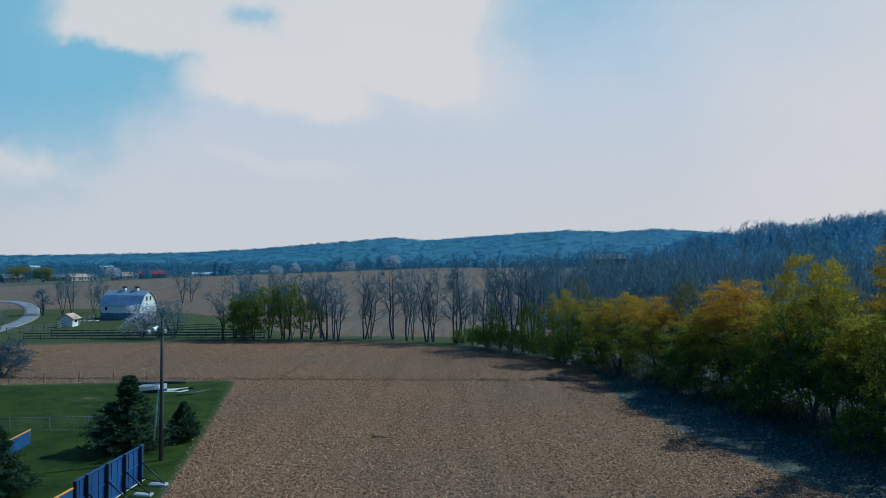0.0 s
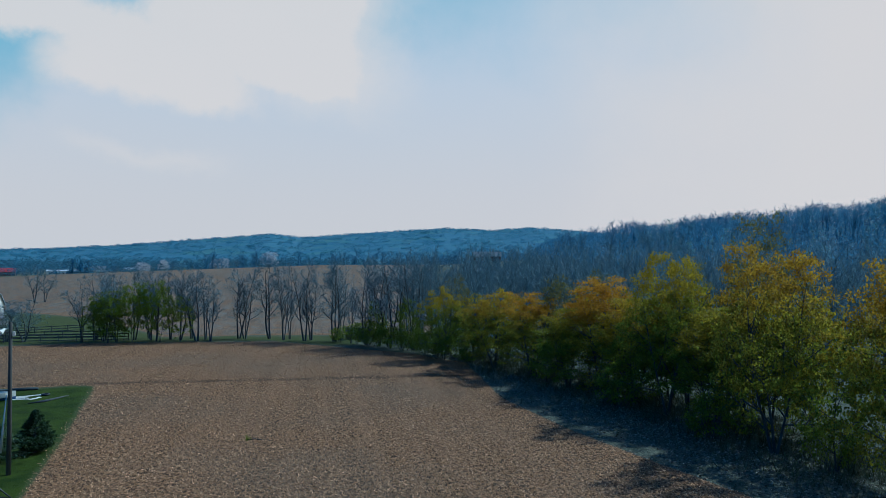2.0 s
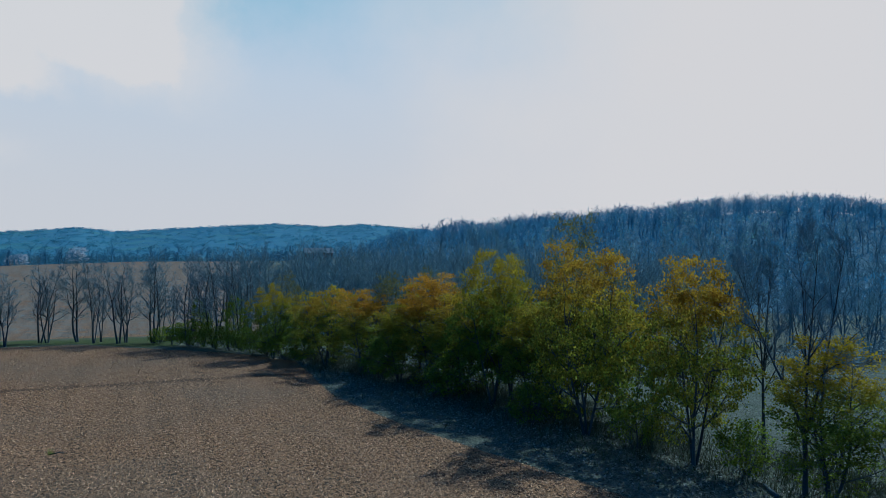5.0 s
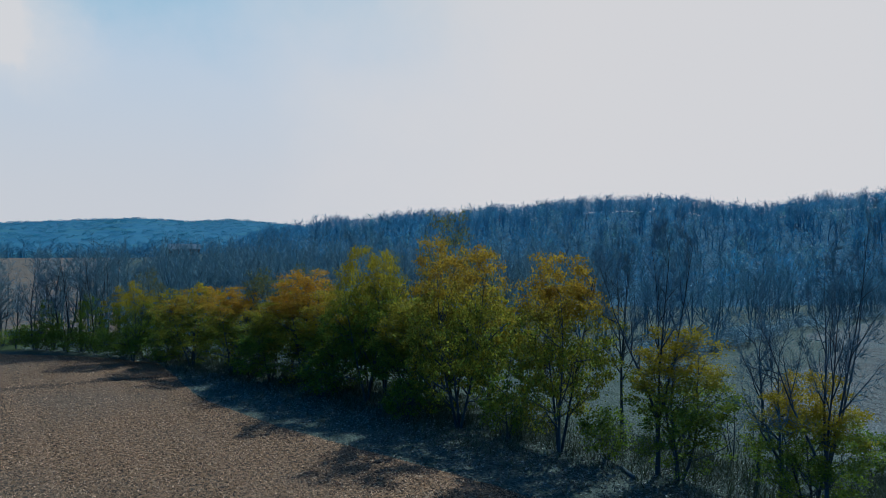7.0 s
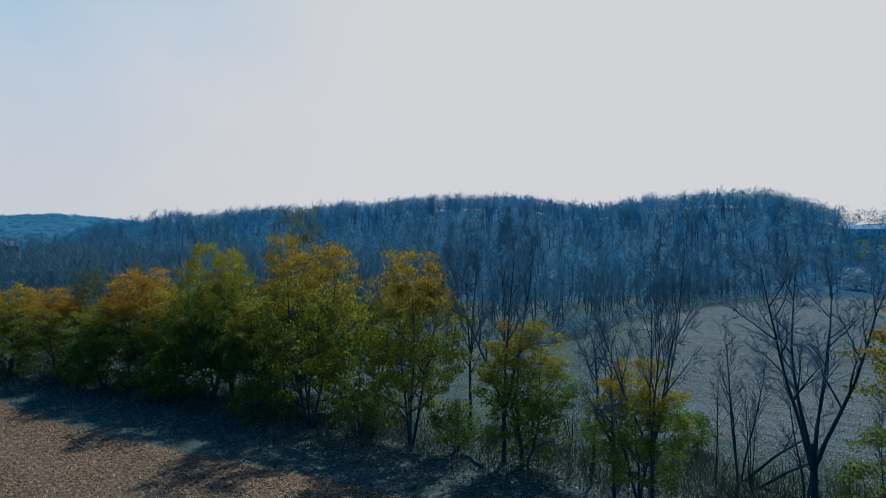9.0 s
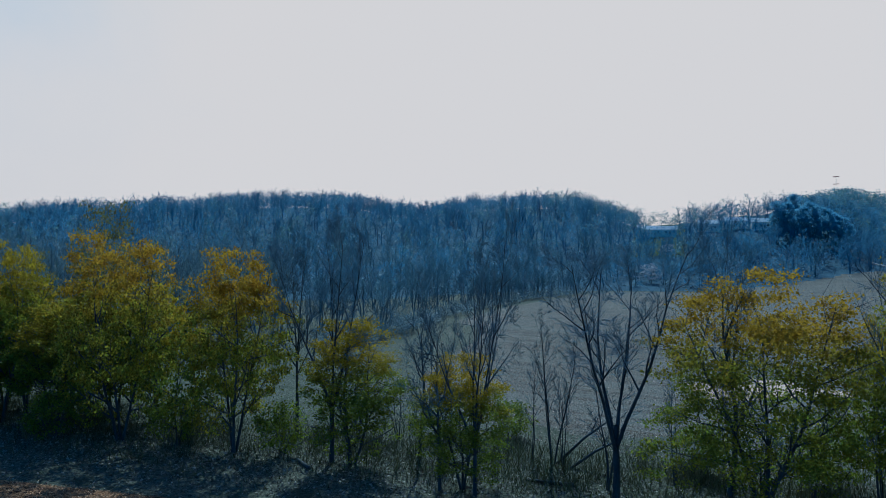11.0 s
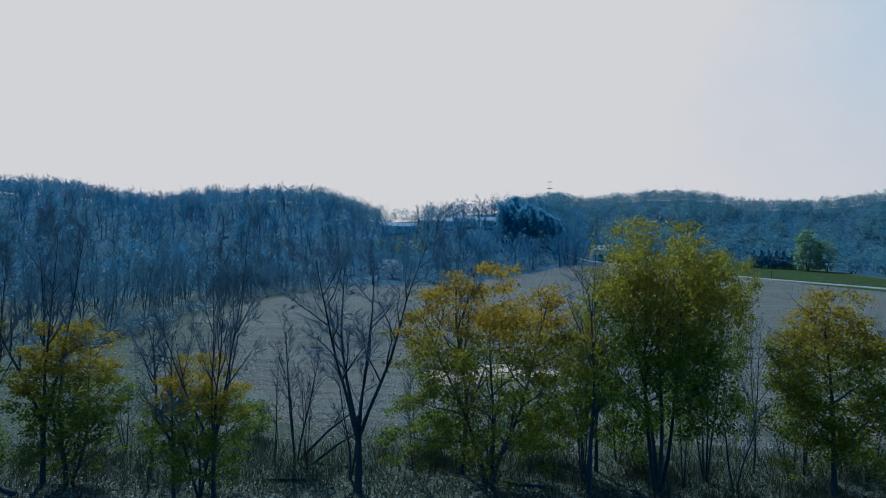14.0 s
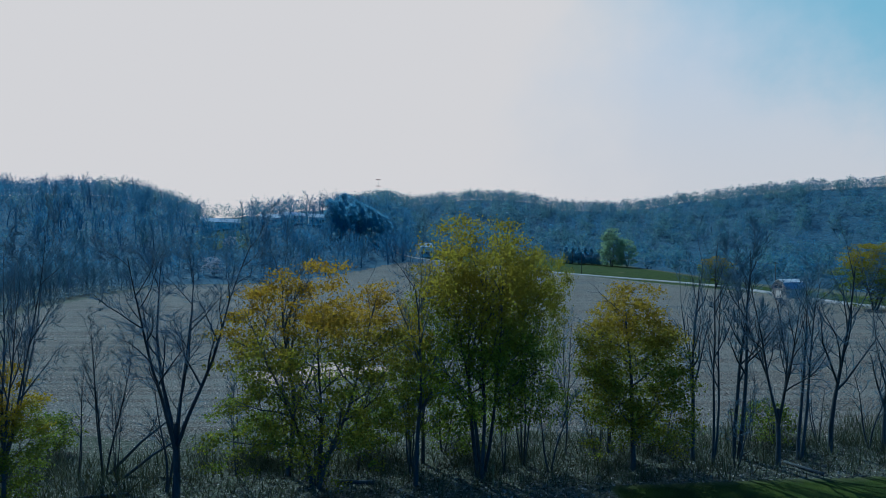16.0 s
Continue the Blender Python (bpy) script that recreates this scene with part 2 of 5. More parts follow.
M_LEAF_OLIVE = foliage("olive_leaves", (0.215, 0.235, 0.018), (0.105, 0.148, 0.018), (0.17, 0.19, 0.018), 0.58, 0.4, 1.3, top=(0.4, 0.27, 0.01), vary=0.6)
M_LEAF_GREEN = foliage("fresh_green_leaves", (0.21, 0.27, 0.02), (0.11, 0.18, 0.02), (0.22, 0.22, 0.016), 0.66, 0.5, vary=0.5)
M_WILLOW = foliage("willow_leaves", (0.33, 0.4, 0.2), (0.22, 0.31, 0.19), (0.28, 0.35, 0.2), 0.65, 0.3, vary=0.3)
M_LEAF_BUD = foliage("budding_leaves", (0.22, 0.18, 0.05), (0.14, 0.15, 0.055), (0.24, 0.18, 0.05))
M_NEEDLE = foliage("cedar_needles", (0.018, 0.04, 0.016), (0.05, 0.072, 0.022), (0.03, 0.055, 0.018), 0.25)
# needles of far conifers, lightened and blued to carry haze
M_PINE = foliage("hazy_pine_needles", (0.14, 0.28, 0.4), (0.2, 0.35, 0.46), (0.16, 0.3, 0.42), 0.72, vary=0.25)
# village leaves: the blue of distant air is in their base colour
M_VILLAGE_LEAF = foliage("hazy_village_leaves", (0.068, 0.14, 0.2), (0.1, 0.185, 0.23), (0.08, 0.16, 0.215), 0.5, 0.3, 0.02, vary=0.12)
M_BLOSSOM = foliage("white_blossom", (0.55, 0.5, 0.5), (0.75, 0.72, 0.72), (0.6, 0.55, 0.55), 0.35)
# leaves on the hills, paler and bluer with haze painted in
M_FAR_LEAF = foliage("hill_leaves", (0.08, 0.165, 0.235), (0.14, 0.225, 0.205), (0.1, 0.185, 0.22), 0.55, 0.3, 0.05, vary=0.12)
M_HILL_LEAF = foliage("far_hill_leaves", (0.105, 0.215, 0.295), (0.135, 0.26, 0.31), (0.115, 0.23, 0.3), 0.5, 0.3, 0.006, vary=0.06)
M_STRAW = foliage("corn_straw", (0.1, 0.052, 0.022), (0.86, 0.48, 0.22), (0.5, 0.29, 0.14), 0.12, 0.1)
M_HUSK = foliage("pale_corn_husks", (0.1, 0.075, 0.055), (0.6, 0.46, 0.35), (0.3, 0.23, 0.18), 0.15, 0.1)
M_WEED = foliage("dry_weeds", (0.035, 0.045, 0.018), (0.115, 0.118, 0.06), (0.1, 0.092, 0.042), 0.2, 0.2)
M_LITTER_LEAF = foliage("dead_leaves", (0.08, 0.065, 0.045), (0.36, 0.31, 0.24), (0.18, 0.15, 0.11), 0.15, 0.2)
M_WHITE = plain("white_paint", (0.72, 0.64, 0.54), (0.84, 0.76, 0.65), 1.0, 0.6, bump=0.1, each=0.05)
M_SLATE = plain("slate_roof", (0.24, 0.27, 0.31), (0.35, 0.38, 0.42), 2.0, 0.5)
M_STONE = plain("foundation_stone", (0.12, 0.12, 0.13), (0.26, 0.25, 0.25), 2.0, 0.9)
M_GRAVEL = plain("road_gravel", (0.22, 0.2, 0.18), (0.34, 0.31, 0.28), 1.0, 0.9)
M_POLE = plain("weathered_pole", (0.05, 0.042, 0.035), (0.13, 0.11, 0.09), 3.0, 0.9, stretch=(1, 1, 0.15))
M_BLUE = plain("blue_sheet", (0.02, 0.055, 0.16), (0.035, 0.085, 0.22), 1.2, 0.55, bump=0.15)
M_DARK = plain("black_steel", (0.012, 0.012, 0.014), (0.03, 0.03, 0.032), 3.0, 0.5)
M_CONCRETE = plain("concrete", (0.34, 0.34, 0.33), (0.52, 0.51, 0.49), 3.0, 0.85)
M_YELLOW = plain("yellow_cap", (0.52, 0.21, 0.02), (0.66, 0.29, 0.03), 3.0, 0.5)
M_GALV = plain("galvanised_wire", (0.14, 0.14, 0.14), (0.24, 0.24, 0.24), 3.0, 0.6, 0.4)
M_BOARD = plain("grey_fence_board", (0.06, 0.058, 0.055), (0.15, 0.145, 0.135), 3.0, 0.9)
M_TAN_ROOF = plain("tan_shingle", (0.45, 0.27, 0.16), (0.6, 0.4, 0.26), 2.0, 0.85)
M_GREY_ROOF = plain("grey_shingle", (0.12, 0.125, 0.135), (0.22, 0.22, 0.23), 1.0, 0.85)
M_PALE_ROOF = plain("pale_shingle", (0.4, 0.43, 0.46), (0.54, 0.56, 0.58), 1.0, 0.8)
M_RED_ROOF = plain("red_metal_roof", (0.42, 0.03, 0.03), (0.55, 0.06, 0.05), 1.0, 0.5)
M_BRICK = plain("brown_siding", (0.12, 0.085, 0.07), (0.2, 0.15, 0.12), 1.0, 0.85)
M_CREAM = plain("cream_siding", (0.42, 0.38, 0.32), (0.6, 0.55, 0.47), 1.0, 0.8)
M_PANE = plain("dark_pane", (0.01, 0.012, 0.016), (0.025, 0.03, 0.038), 1.0, 0.12)
M_TIN = plain("white_tin", (0.6, 0.62, 0.64), (0.8, 0.81, 0.82), 1.0, 0.35, 0.3)


def water_material():
    m, n = material("standing_water")
    co = n.add("ShaderNodeTexCoord").outputs["Object"]
    ripple = n.noise(co, 2.5, 3.0)
    p = n.add("ShaderNodeBsdfPrincipled", Base_Color=(0.09, 0.1, 0.1, 1), Roughness=0.04, IOR=1.33, Normal=bumped(n, ripple, 0.12, 0.01), Coat_Weight=1.0, Coat_Roughness=0.03)
    finish(n, p.outputs[0])
    return m


M_WATER = water_material()

# ---- land ----
def step(r, a, b):
    s = np.clip((r - a) / (b - a), 0, 1)
    return s * s * (3 - 2 * s)


def ground_z(x, y):
    """Height of the land: flat round the eye, fields rising behind, wooded hills to the north-east and east."""
    x, y = np.asarray(x, float), np.asarray(y, float)
    r, a = np.hypot(x, y), np.degrees(np.arctan2(x, y))
    rise = np.interp(a, [-90, -32, -20, 0, 20, 36], [0, 1.5, 6.5, 13.0, 14.0, 0])
    z = rise * step(r, 150, 450) - 0.7 * rise * step(r, 480, 680)
    wood = np.interp(a, [10, 17, 20, 22, 24, 26, 28, 30, 32, 35, 37.5, 40, 43, 48, 52, 55, 58, 61, 64, 67, 70, 72, 74, 75, 78.5, 83, 86, 89, 92, 98],
                     [0, 5, 15, 20, 24, 28, 31, 35, 39, 41, 48, 46, 52, 54, 54, 48, 45, 50, 53, 55, 53, 49, 42, 38, 40, 45, 42, 30, 9, 0])
    foot = np.interp(a, [10, 40, 55, 68, 80, 92], [170, 215, 228, 282, 292, 420])
    z = z + wood * step(r, foot, 630)
    z = z + np.interp(a, [82, 90, 97, 105, 115, 126], [0, 9, 7, 4, 1, 0]) * step(r, 300, 480)
    east = np.interp(a, [84, 90, 93, 97, 99, 102, 104, 107, 111, 113, 117, 121, 127, 150, 180], [0, 42, 55, 68, 70, 67, 59, 58, 63, 69, 76, 82, 85, 78, 20])
    z = z + east * step(r, 480, 900)
    far = np.interp(a, [-180, -60, -32, -20, -15, -8.5, -4, -1.5, 5, 10, 14, 17, 20, 24, 45], [20, 30, 40, 55, 72, 102, 122, 110, 136, 152, 141, 150, 128, 100, 20])
    rough = np.sin(x * 0.031 + 1) * np.sin(y * 0.027) + 0.7 * np.sin(x * 0.083 + y * 0.05) + 0.6 * np.sin(x * 0.17 - y * 0.11)
    return z + far * step(r, 1300, 3000) + 1.3 * rough * step(r, 1500, 2200)


def wooded(x, y):
    """Ground under the hillside woods, where shade and haze are put into the colour."""
    r, a = np.hypot(x, y), np.degrees(np.arctan2(x, y))
    edge = np.interp(a, [10, 40, 55, 68, 80, 92], [170, 215, 228, 282, 292, 420])
    east = (a > 84) & (a < 180) & (r > np.interp(a, [84, 108, 118, 128, 150], [535, 535, 350, 280, 265])) & (r < 1400)
    return ~((a > 75) & (a < 78.8) & (r > 420)) & (a > 16) & (a < 93) & (r > edge + 4) & (r < 900) | east


def inside(poly, x, y):
    hit = np.zeros(np.shape(x), bool)
    for (x0, y0), (x1, y1) in zip(poly, poly[1:] + poly[:1]):
        if y0 != y1:
            hit ^= ((y0 > y) != (y1 > y)) & (x < (x1 - x0) * (y - y0) / (y1 - y0) + x0)
    return hit


LAWN_WEST = [(-26.9, 91), (-21, 62), (-18.3, 46), (-11, 10), (-8, -30), (-200, -30), (-200, 66), (-48, 87.5)]
LAWN_EAST = [(43.4, -14), (44.2, -33), (48, -60), (60, -160), (-8, -160), (-8, -30), (20, -14)]
CORN = [(-300, 70), (-76, 129), (-42, 137), (-9, 136), (14, 115.5), (21.5, 103.5), (19.8, 76), (22.2, 60), (25.2, 48.7), (28.5, 36.9), (30.8, 22), (32.7, -12), (-8, -12), (-11, 10), (-26.9, 91), (-48, 87.5), (-200, 66)]


def zones(x, y):
    """Red: ploughed corn land, green: grass, blue: pale chaff, alpha: far land tinted with haze."""
    r, a = np.hypot(x, y), np.degrees(np.arctan2(x, y))
    grass = inside(LAWN_WEST, x, y) | inside(LAWN_EAST, x, y)
    corn = inside(CORN, x, y)
    out = ~grass & ~corn
    pasture = out & (a > -75) & (a < 3) & (r > 128) & (r < np.interp(a, [-32, -24, -17, -12, 3], [262, 238, 200, 150, 146]))
    back = out & ~pasture & (a > -75) & (a < 9) & (r > 140) & (r < 470)
    pale = out & (a > 60.5 + 2.5 * np.sin(r * 0.06)) & (a < 180) & (x > 57.5 + 1.6 * np.sin(y * 0.21) + 1.2 * np.sin(y * 0.57 + 1)) & (r < np.interp(a, [53, 57.4, 60, 64, 70, 73, 80, 89, 105, 115, 126, 180], [98, 123, 146, 185, 245, 284, 289, 470, 376, 298, 216, 160]))
    meadow = out & ~pale & (a > 86) & (a < 150) & (r > 200) & (r < np.interp(a, [86, 95, 108, 118, 128], [490, 520, 520, 330, 250]))
    plots = (a > 75) & (a < 78.8) & (r > 420) & (r < 640)
    green = plots | (r > 500) & (r < 1500) & (np.sin(x * 0.011) * np.sin(y * 0.009 + 1) > 0.35) & (a < 20)
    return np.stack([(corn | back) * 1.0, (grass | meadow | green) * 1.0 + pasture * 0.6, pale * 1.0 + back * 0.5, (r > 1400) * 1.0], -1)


def mesh_from(name, verts, faces_v, loops_n, mats):
    """A mesh from arrays: vertices, flat corner list, corners per face."""
    me = bpy.data.meshes.new(name)
    me.vertices.add(len(verts))
    me.vertices.foreach_set("co", np.asarray(verts, np.float32).ravel())
    counts = np.asarray(loops_n, np.int32)
    me.loops.add(int(counts.sum()))
    me.loops.foreach_set("vertex_index", np.asarray(faces_v, np.int32).ravel())
    me.polygons.add(len(counts))
    me.polygons.foreach_set("loop_start", np.concatenate([[0], np.cumsum(counts)[:-1]]).astype(np.int32))
    me.polygons.foreach_set("loop_total", counts)
    for m in mats:
        me.materials.append(m)
    me.update(calc_edges=True)
    return me


def grid_mesh(name, X, Y, Z, mat, close=False):
    n, k = X.shape
    idx = np.arange(n * k).reshape(n, k)
    q = np.stack([idx[:-1, :-1], idx[:-1, 1:], idx[1:, 1:], idx[1:, :-1]], -1).reshape(-1, 4)
    me = mesh_from(name, np.stack([X, Y, Z], -1).reshape(-1, 3), q, np.full(len(q), 4), [mat])
    me.polygons.foreach_set("use_smooth", np.ones(len(q), bool))
    return me


def build_ground():
    rr = np.concatenate([[0.0, 8, 16, 24], np.geomspace(30, 700, 190), np.geomspace(720, 4700, 60)])
    aa = np.radians(np.concatenate([np.linspace(-180, -42, 24), np.arange(-40, 134, 0.4), np.linspace(136, 180, 10)]))[::-1]
    R, A = np.meshgrid(rr, aa, indexing="ij")
    X, Y = R * np.sin(A), R * np.cos(A)
    me = grid_mesh("ground", X, Y, ground_z(X, Y), M_GROUND)
    dr, da = np.gradient(R, axis=0), np.abs(np.gradient(A, axis=1))
    blur = 0
    for i in (-0.9, -0.3, 0.3, 0.9):
        for j in (-0.9, -0.3, 0.3, 0.9):
            r2, a2 = R + i * dr, A + j * da
            blur = blur + zones((r2 * np.sin(a2)).ravel(), (r2 * np.cos(a2)).ravel()) / 16
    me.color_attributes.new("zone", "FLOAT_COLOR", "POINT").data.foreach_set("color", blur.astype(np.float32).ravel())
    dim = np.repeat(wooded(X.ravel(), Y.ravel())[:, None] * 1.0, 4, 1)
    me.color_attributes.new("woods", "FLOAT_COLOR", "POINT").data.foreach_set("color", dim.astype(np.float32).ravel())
    return tagged(new("ground", me), "farmland of ploughed corn stubble, lawns and leaf litter", "ground", kind="structure")


build_ground()


def ribbon(name, pts, width, lift, mat, label, category):
    """A strip of road along a line of points, draped on the land."""
    P = [Vector(p).to_3d() for p in pts]
    line = []
    for i in range(len(P) - 1):
        a, b, c, d = P[max(i - 1, 0)], P[i], P[i + 1], P[min(i + 2, len(P) - 1)]
        for k in range(16):
            t = k / 16
            line.append(0.5 * ((2 * b) + (c - a) * t + (2 * a - 5 * b + 4 * c - d) * t * t + (3 * b - a - 3 * c + d) * t ** 3))
    line.append(P[-1])
    L = np.array([(p.x, p.y) for p in line])
    T = np.gradient(L, axis=0)
    T /= np.linalg.norm(T, axis=1)[:, None]
    N = np.stack([-T[:, 1], T[:, 0]], 1)
    off = np.array([-0.52, -0.5, -0.25, 0, 0.25, 0.5, 0.52]) * width
    X = L[:, 0][None] + off[:, None] * N[:, 0][None]
    Y = L[:, 1][None] + off[:, None] * N[:, 1][None]
    Z = ground_z(X, Y) + lift - np.array([lift + 0.1, 0, 0, -0.05, 0, 0, lift + 0.1])[:, None]
    return tagged(new(name, grid_mesh(name, X, Y, Z, mat)), label, category, kind="structure")


ribbon("road", [(-95, 120), (-98, 150), (-112, 190), (-139, 235), (-165, 262), (-190, 262), (-230, 240)], 4.2, 0.12, M_GRAVEL, "pale gravel lane curving past the pasture", "road")
ribbon("road", [(150, -170), (177, -131), (290, -136), (366, -98), (448, -20), (520, 40)], 5.0, 0.35, M_GRAVEL, "pale country road along the edge of the stubble field", "road")

# ---- trees ----
class Wood:
    """Gathers tapered tubes into vertex and face lists."""

    def __init__(self):
        self.v, self.f, self.n = [], [], []

    def tube(self, pts, rad, sides):
        base = len(self.v)
        up = Vector((0.3, 0.2, 1)).normalized()
        for i, p in enumerate(pts):
            d = (pts[min(i + 1, len(pts) - 1)] - pts[max(i - 1, 0)]).normalized()
            u = d.cross(up)
            u = u.normalized() if u.length > 0.05 else d.orthogonal().normalized()
            v = d.cross(u)
            for k in range(sides):
                a = 2 * math.pi * k / sides
                q = p + (u * math.cos(a) + v * math.sin(a)) * rad[i]
                self.v.append((q.x, q.y, q.z))
        for i in range(len(pts) - 1):
            for k in range(sides):
                a, b = base + i * sides + k, base + i * sides + (k + 1) % sides
                self.f += [a, b, b + sides, a + sides]
                self.n.append(4)

    def blade(self, p, d, length, wide=0.015):
        """The thinnest twigs: a sliver that runs out to a point."""
        s, k = d.orthogonal().normalized() * wide, len(self.v)
        for q in (p - s, p + s, p + d * length):
            self.v.append((q.x, q.y, q.z))
        self.f += [k, k + 1, k + 2]
        self.n.append(3)

    def mesh(self, name, mat):
        me = mesh_from(name, self.v, self.f, self.n, [mat])
        me.polygons.foreach_set("use_smooth", np.ones(len(self.n), bool))
        return me


def grow(rng, p, d, length, rad, level, cfg, low, high, tips):
    """One limb and, from it, its side limbs; low takes the thick ones, high the thin ones."""
    steps = (7, 5, 3, 2)[min(level, 3)]
    pts, rads = [p.copy()], [rad]
    wob = cfg["wob"] * (0.6 if level == 0 else 1.0)
    for i in range(steps):
        lift = cfg["lift"] * (0.3 if level == 0 else 1.0)
        d = (d + Vector((rng.gauss(0, wob), rng.gauss(0, wob), rng.gauss(0, wob) + lift))).normalized()
        p = p + d * (length / steps)
        pts.append(p.copy())
        rads.append(rad * (1 - 0.86 * (i + 1) / steps))
    if level == cfg["depth"]:
        for q in pts[1:]:
            for _ in range(cfg.get("spray", 0)):
                e = (d + Vector((rng.gauss(0, 0.5), rng.gauss(0, 0.5), rng.gauss(0.15, 0.4)))).normalized()
                high.blade(q - d * rng.random() * length / steps, e, rng.uniform(0.3, 0.75) * cfg.get("reach", 1.0), cfg.get("blade", 0.015))
    (low if level < 2 else high).tube(pts, rads, (6, 5, 3, 3)[min(level, 3)])
    if level >= 2 or level == cfg["depth"]:
        tips += pts[1:]
    if level == cfg["depth"]:
        return
    count = cfg["kids"][level]
    first = cfg["bare"] if level == 0 else 0.15
    for k in range(count):
        t = first + (1 - first) * (k + rng.random() * 0.9) / count
        s = min(int(t * steps), steps - 1)
        q = pts[s].lerp(pts[s + 1], t * steps - s)
        axis = (pts[s + 1] - pts[s]).normalized()
        turn = rng.random() * 2 * math.pi
        side = axis.orthogonal().normalized()
        side = Matrix.Rotation(turn, 3, axis) @ side
        ang = radians(rng.uniform(*cfg["angle"]))
        nd = axis * math.cos(ang) + side * math.sin(ang)
        nl = length * cfg["ratio"][level] * (1.1 - 0.55 * t) * rng.uniform(0.75, 1.2)
        nr = max(rads[s] * (0.66 if level == 0 else 0.58), 0.013)
        grow(rng, q, nd, nl, nr, level + 1, cfg, low, high, tips)


def skeleton(seed, height, stems, cfg, girth):
    rng = random.Random(seed)
    low, high, tips = Wood(), Wood(), []
    rise = height * cfg.get("fork", 0.0)
    if rise:
        low.tube([Vector((0, 0, -0.2)), Vector((0.05, 0, rise * 0.4)), Vector((0, 0.05, rise)), Vector((0, 0, rise * 1.12))], [girth * 1.6, girth * 1.25, girth * 1.2, girth * 0.8], 8)
    for s in range(stems):
        a = 2 * math.pi * (s + rng.random() * 0.5) / stems
        lean = 0.0 if stems == 1 else rng.uniform(*cfg["lean"])
        d = Vector((math.cos(a) * lean, math.sin(a) * lean, 1)).normalized()
        base = Vector((math.cos(a), math.sin(a), 0)) * (0 if stems == 1 else girth * (0.5 if rise else 1.1)) + Vector((0, 0, rise * rng.uniform(0.8, 1.0) - 0.15))
        grow(rng, base, d, (height - rise) * rng.uniform(0.84, 0.98), girth * (1 if stems < 3 else 0.8), 0, cfg, low, high, tips)
    return rng, low, high, np.array([tuple(t) for t in tips])


def leaf_mesh(name, seed, centres, size, mat, flat=0.0, wide=0.42):
    """Folded leaf blades, each turned its own way."""
    r = np.random.RandomState(seed)
    n = len(centres)
    u = r.normal(size=(n, 3))
    u[:, 2] *= 1 - flat
    u /= np.linalg.norm(u, axis=1)[:, None]
    v = np.cross(u, r.normal(size=(n, 3)))
    v /= np.linalg.norm(v, axis=1)[:, None]
    w2 = np.cross(u, v)
    s = size * r.uniform(0.6, 1.35, (n, 1))
    a, b = centres - u * s * 0.6, centres + u * s * 0.6
    c, e = centres + v * s * wide + w2 * s * wide * 0.38, centres - v * s * wide + w2 * s * wide * 0.38
    verts = np.stack([a, c, b, e], 1).reshape(-1, 3)
    i = np.arange(n)[:, None] * 4
    tris = np.concatenate([i + [0, 1, 2], i + [0, 2, 3]], 1).reshape(-1, 3)
    return mesh_from(name, verts, tris, np.full(len(tris), 3), [mat])


def clumped(seed, tips, count, spread, per=16, tight=0.3, body=0.5, low=0.16, taper=0.25, square=1.0, inner=0.3, thin=0.0, flat=0.0):
    """Leaf centres in small bunches, partly round twig ends, partly all through a lumpy rounded crown."""
    r = np.random.RandomState(seed)
    n = max(count // per, 1)
    top, wide = tips[:, 2].max(), np.percentile(np.hypot(tips[:, 0], tips[:, 1]), 92)
    k = int(n * body)
    d = r.normal(size=(k, 3))
    d /= np.linalg.norm(d, axis=1)[:, None]
    d = np.sign(d) * np.abs(d) ** square
    lump = 1 + 0.16 * np.sin(d[:, :1] * 6 + seed) * np.sin(d[:, 1:2] * 5 + 2 * seed) + 0.12 * np.sin(d[:, 2:] * 7 + seed)
    rad = r.uniform(inner, 1.0, (k, 1)) ** 0.38
    egg = d * rad * lump
    up = np.clip(np.abs(d[:, 2:]) / np.linalg.norm(d, axis=1)[:, None], 0, 0.97)
    egg[:, :2] *= 1 + flat * (np.minimum((1 - up ** 3) ** (1 / 3) / np.sqrt(1 - up ** 2), 1.7) - 1)
    egg[:, :2] *= (1 - taper * egg[:, 2:])
    fill = egg * [wide, wide, top * (1 - low) / 2] + [0, 0, top * (1 + low) / 2]
    fill[:, 2] = np.minimum(fill[:, 2], top * (0.985 - 0.03 * r.uniform(size=k)))
    rel = (tips - [0, 0, top * (1 + low) / 2]) / [wide * 1.02, wide * 1.02, top * (1 - low) / 2]
    kept = tips[((rel ** 2).sum(1) < 1.0) & (rel[:, 2] < 0.82)]
    kept = kept if len(kept) > 20 else tips
    ends = kept[r.randint(0, len(kept), n - k)] + r.normal(size=(n - k, 3)) * spread
    hubs = np.concatenate([ends, fill])
    part_way = hubs[:, 2] / top  # the middle of the crown is the most open
    hubs = hubs[~((part_way > 0.22) & (part_way < 0.56) & (r.uniform(size=len(hubs)) < thin))]
    pts = hubs[r.randint(0, len(hubs), count)] + r.normal(size=(count, 3)) * tight * [1.15, 1.15, 0.6]
    return pts[pts[:, 2] > 0.5]


def part(name, data, parent, label=""):
    ob = new(name, data)
    ob.parent = parent
    return tagged(ob, label)


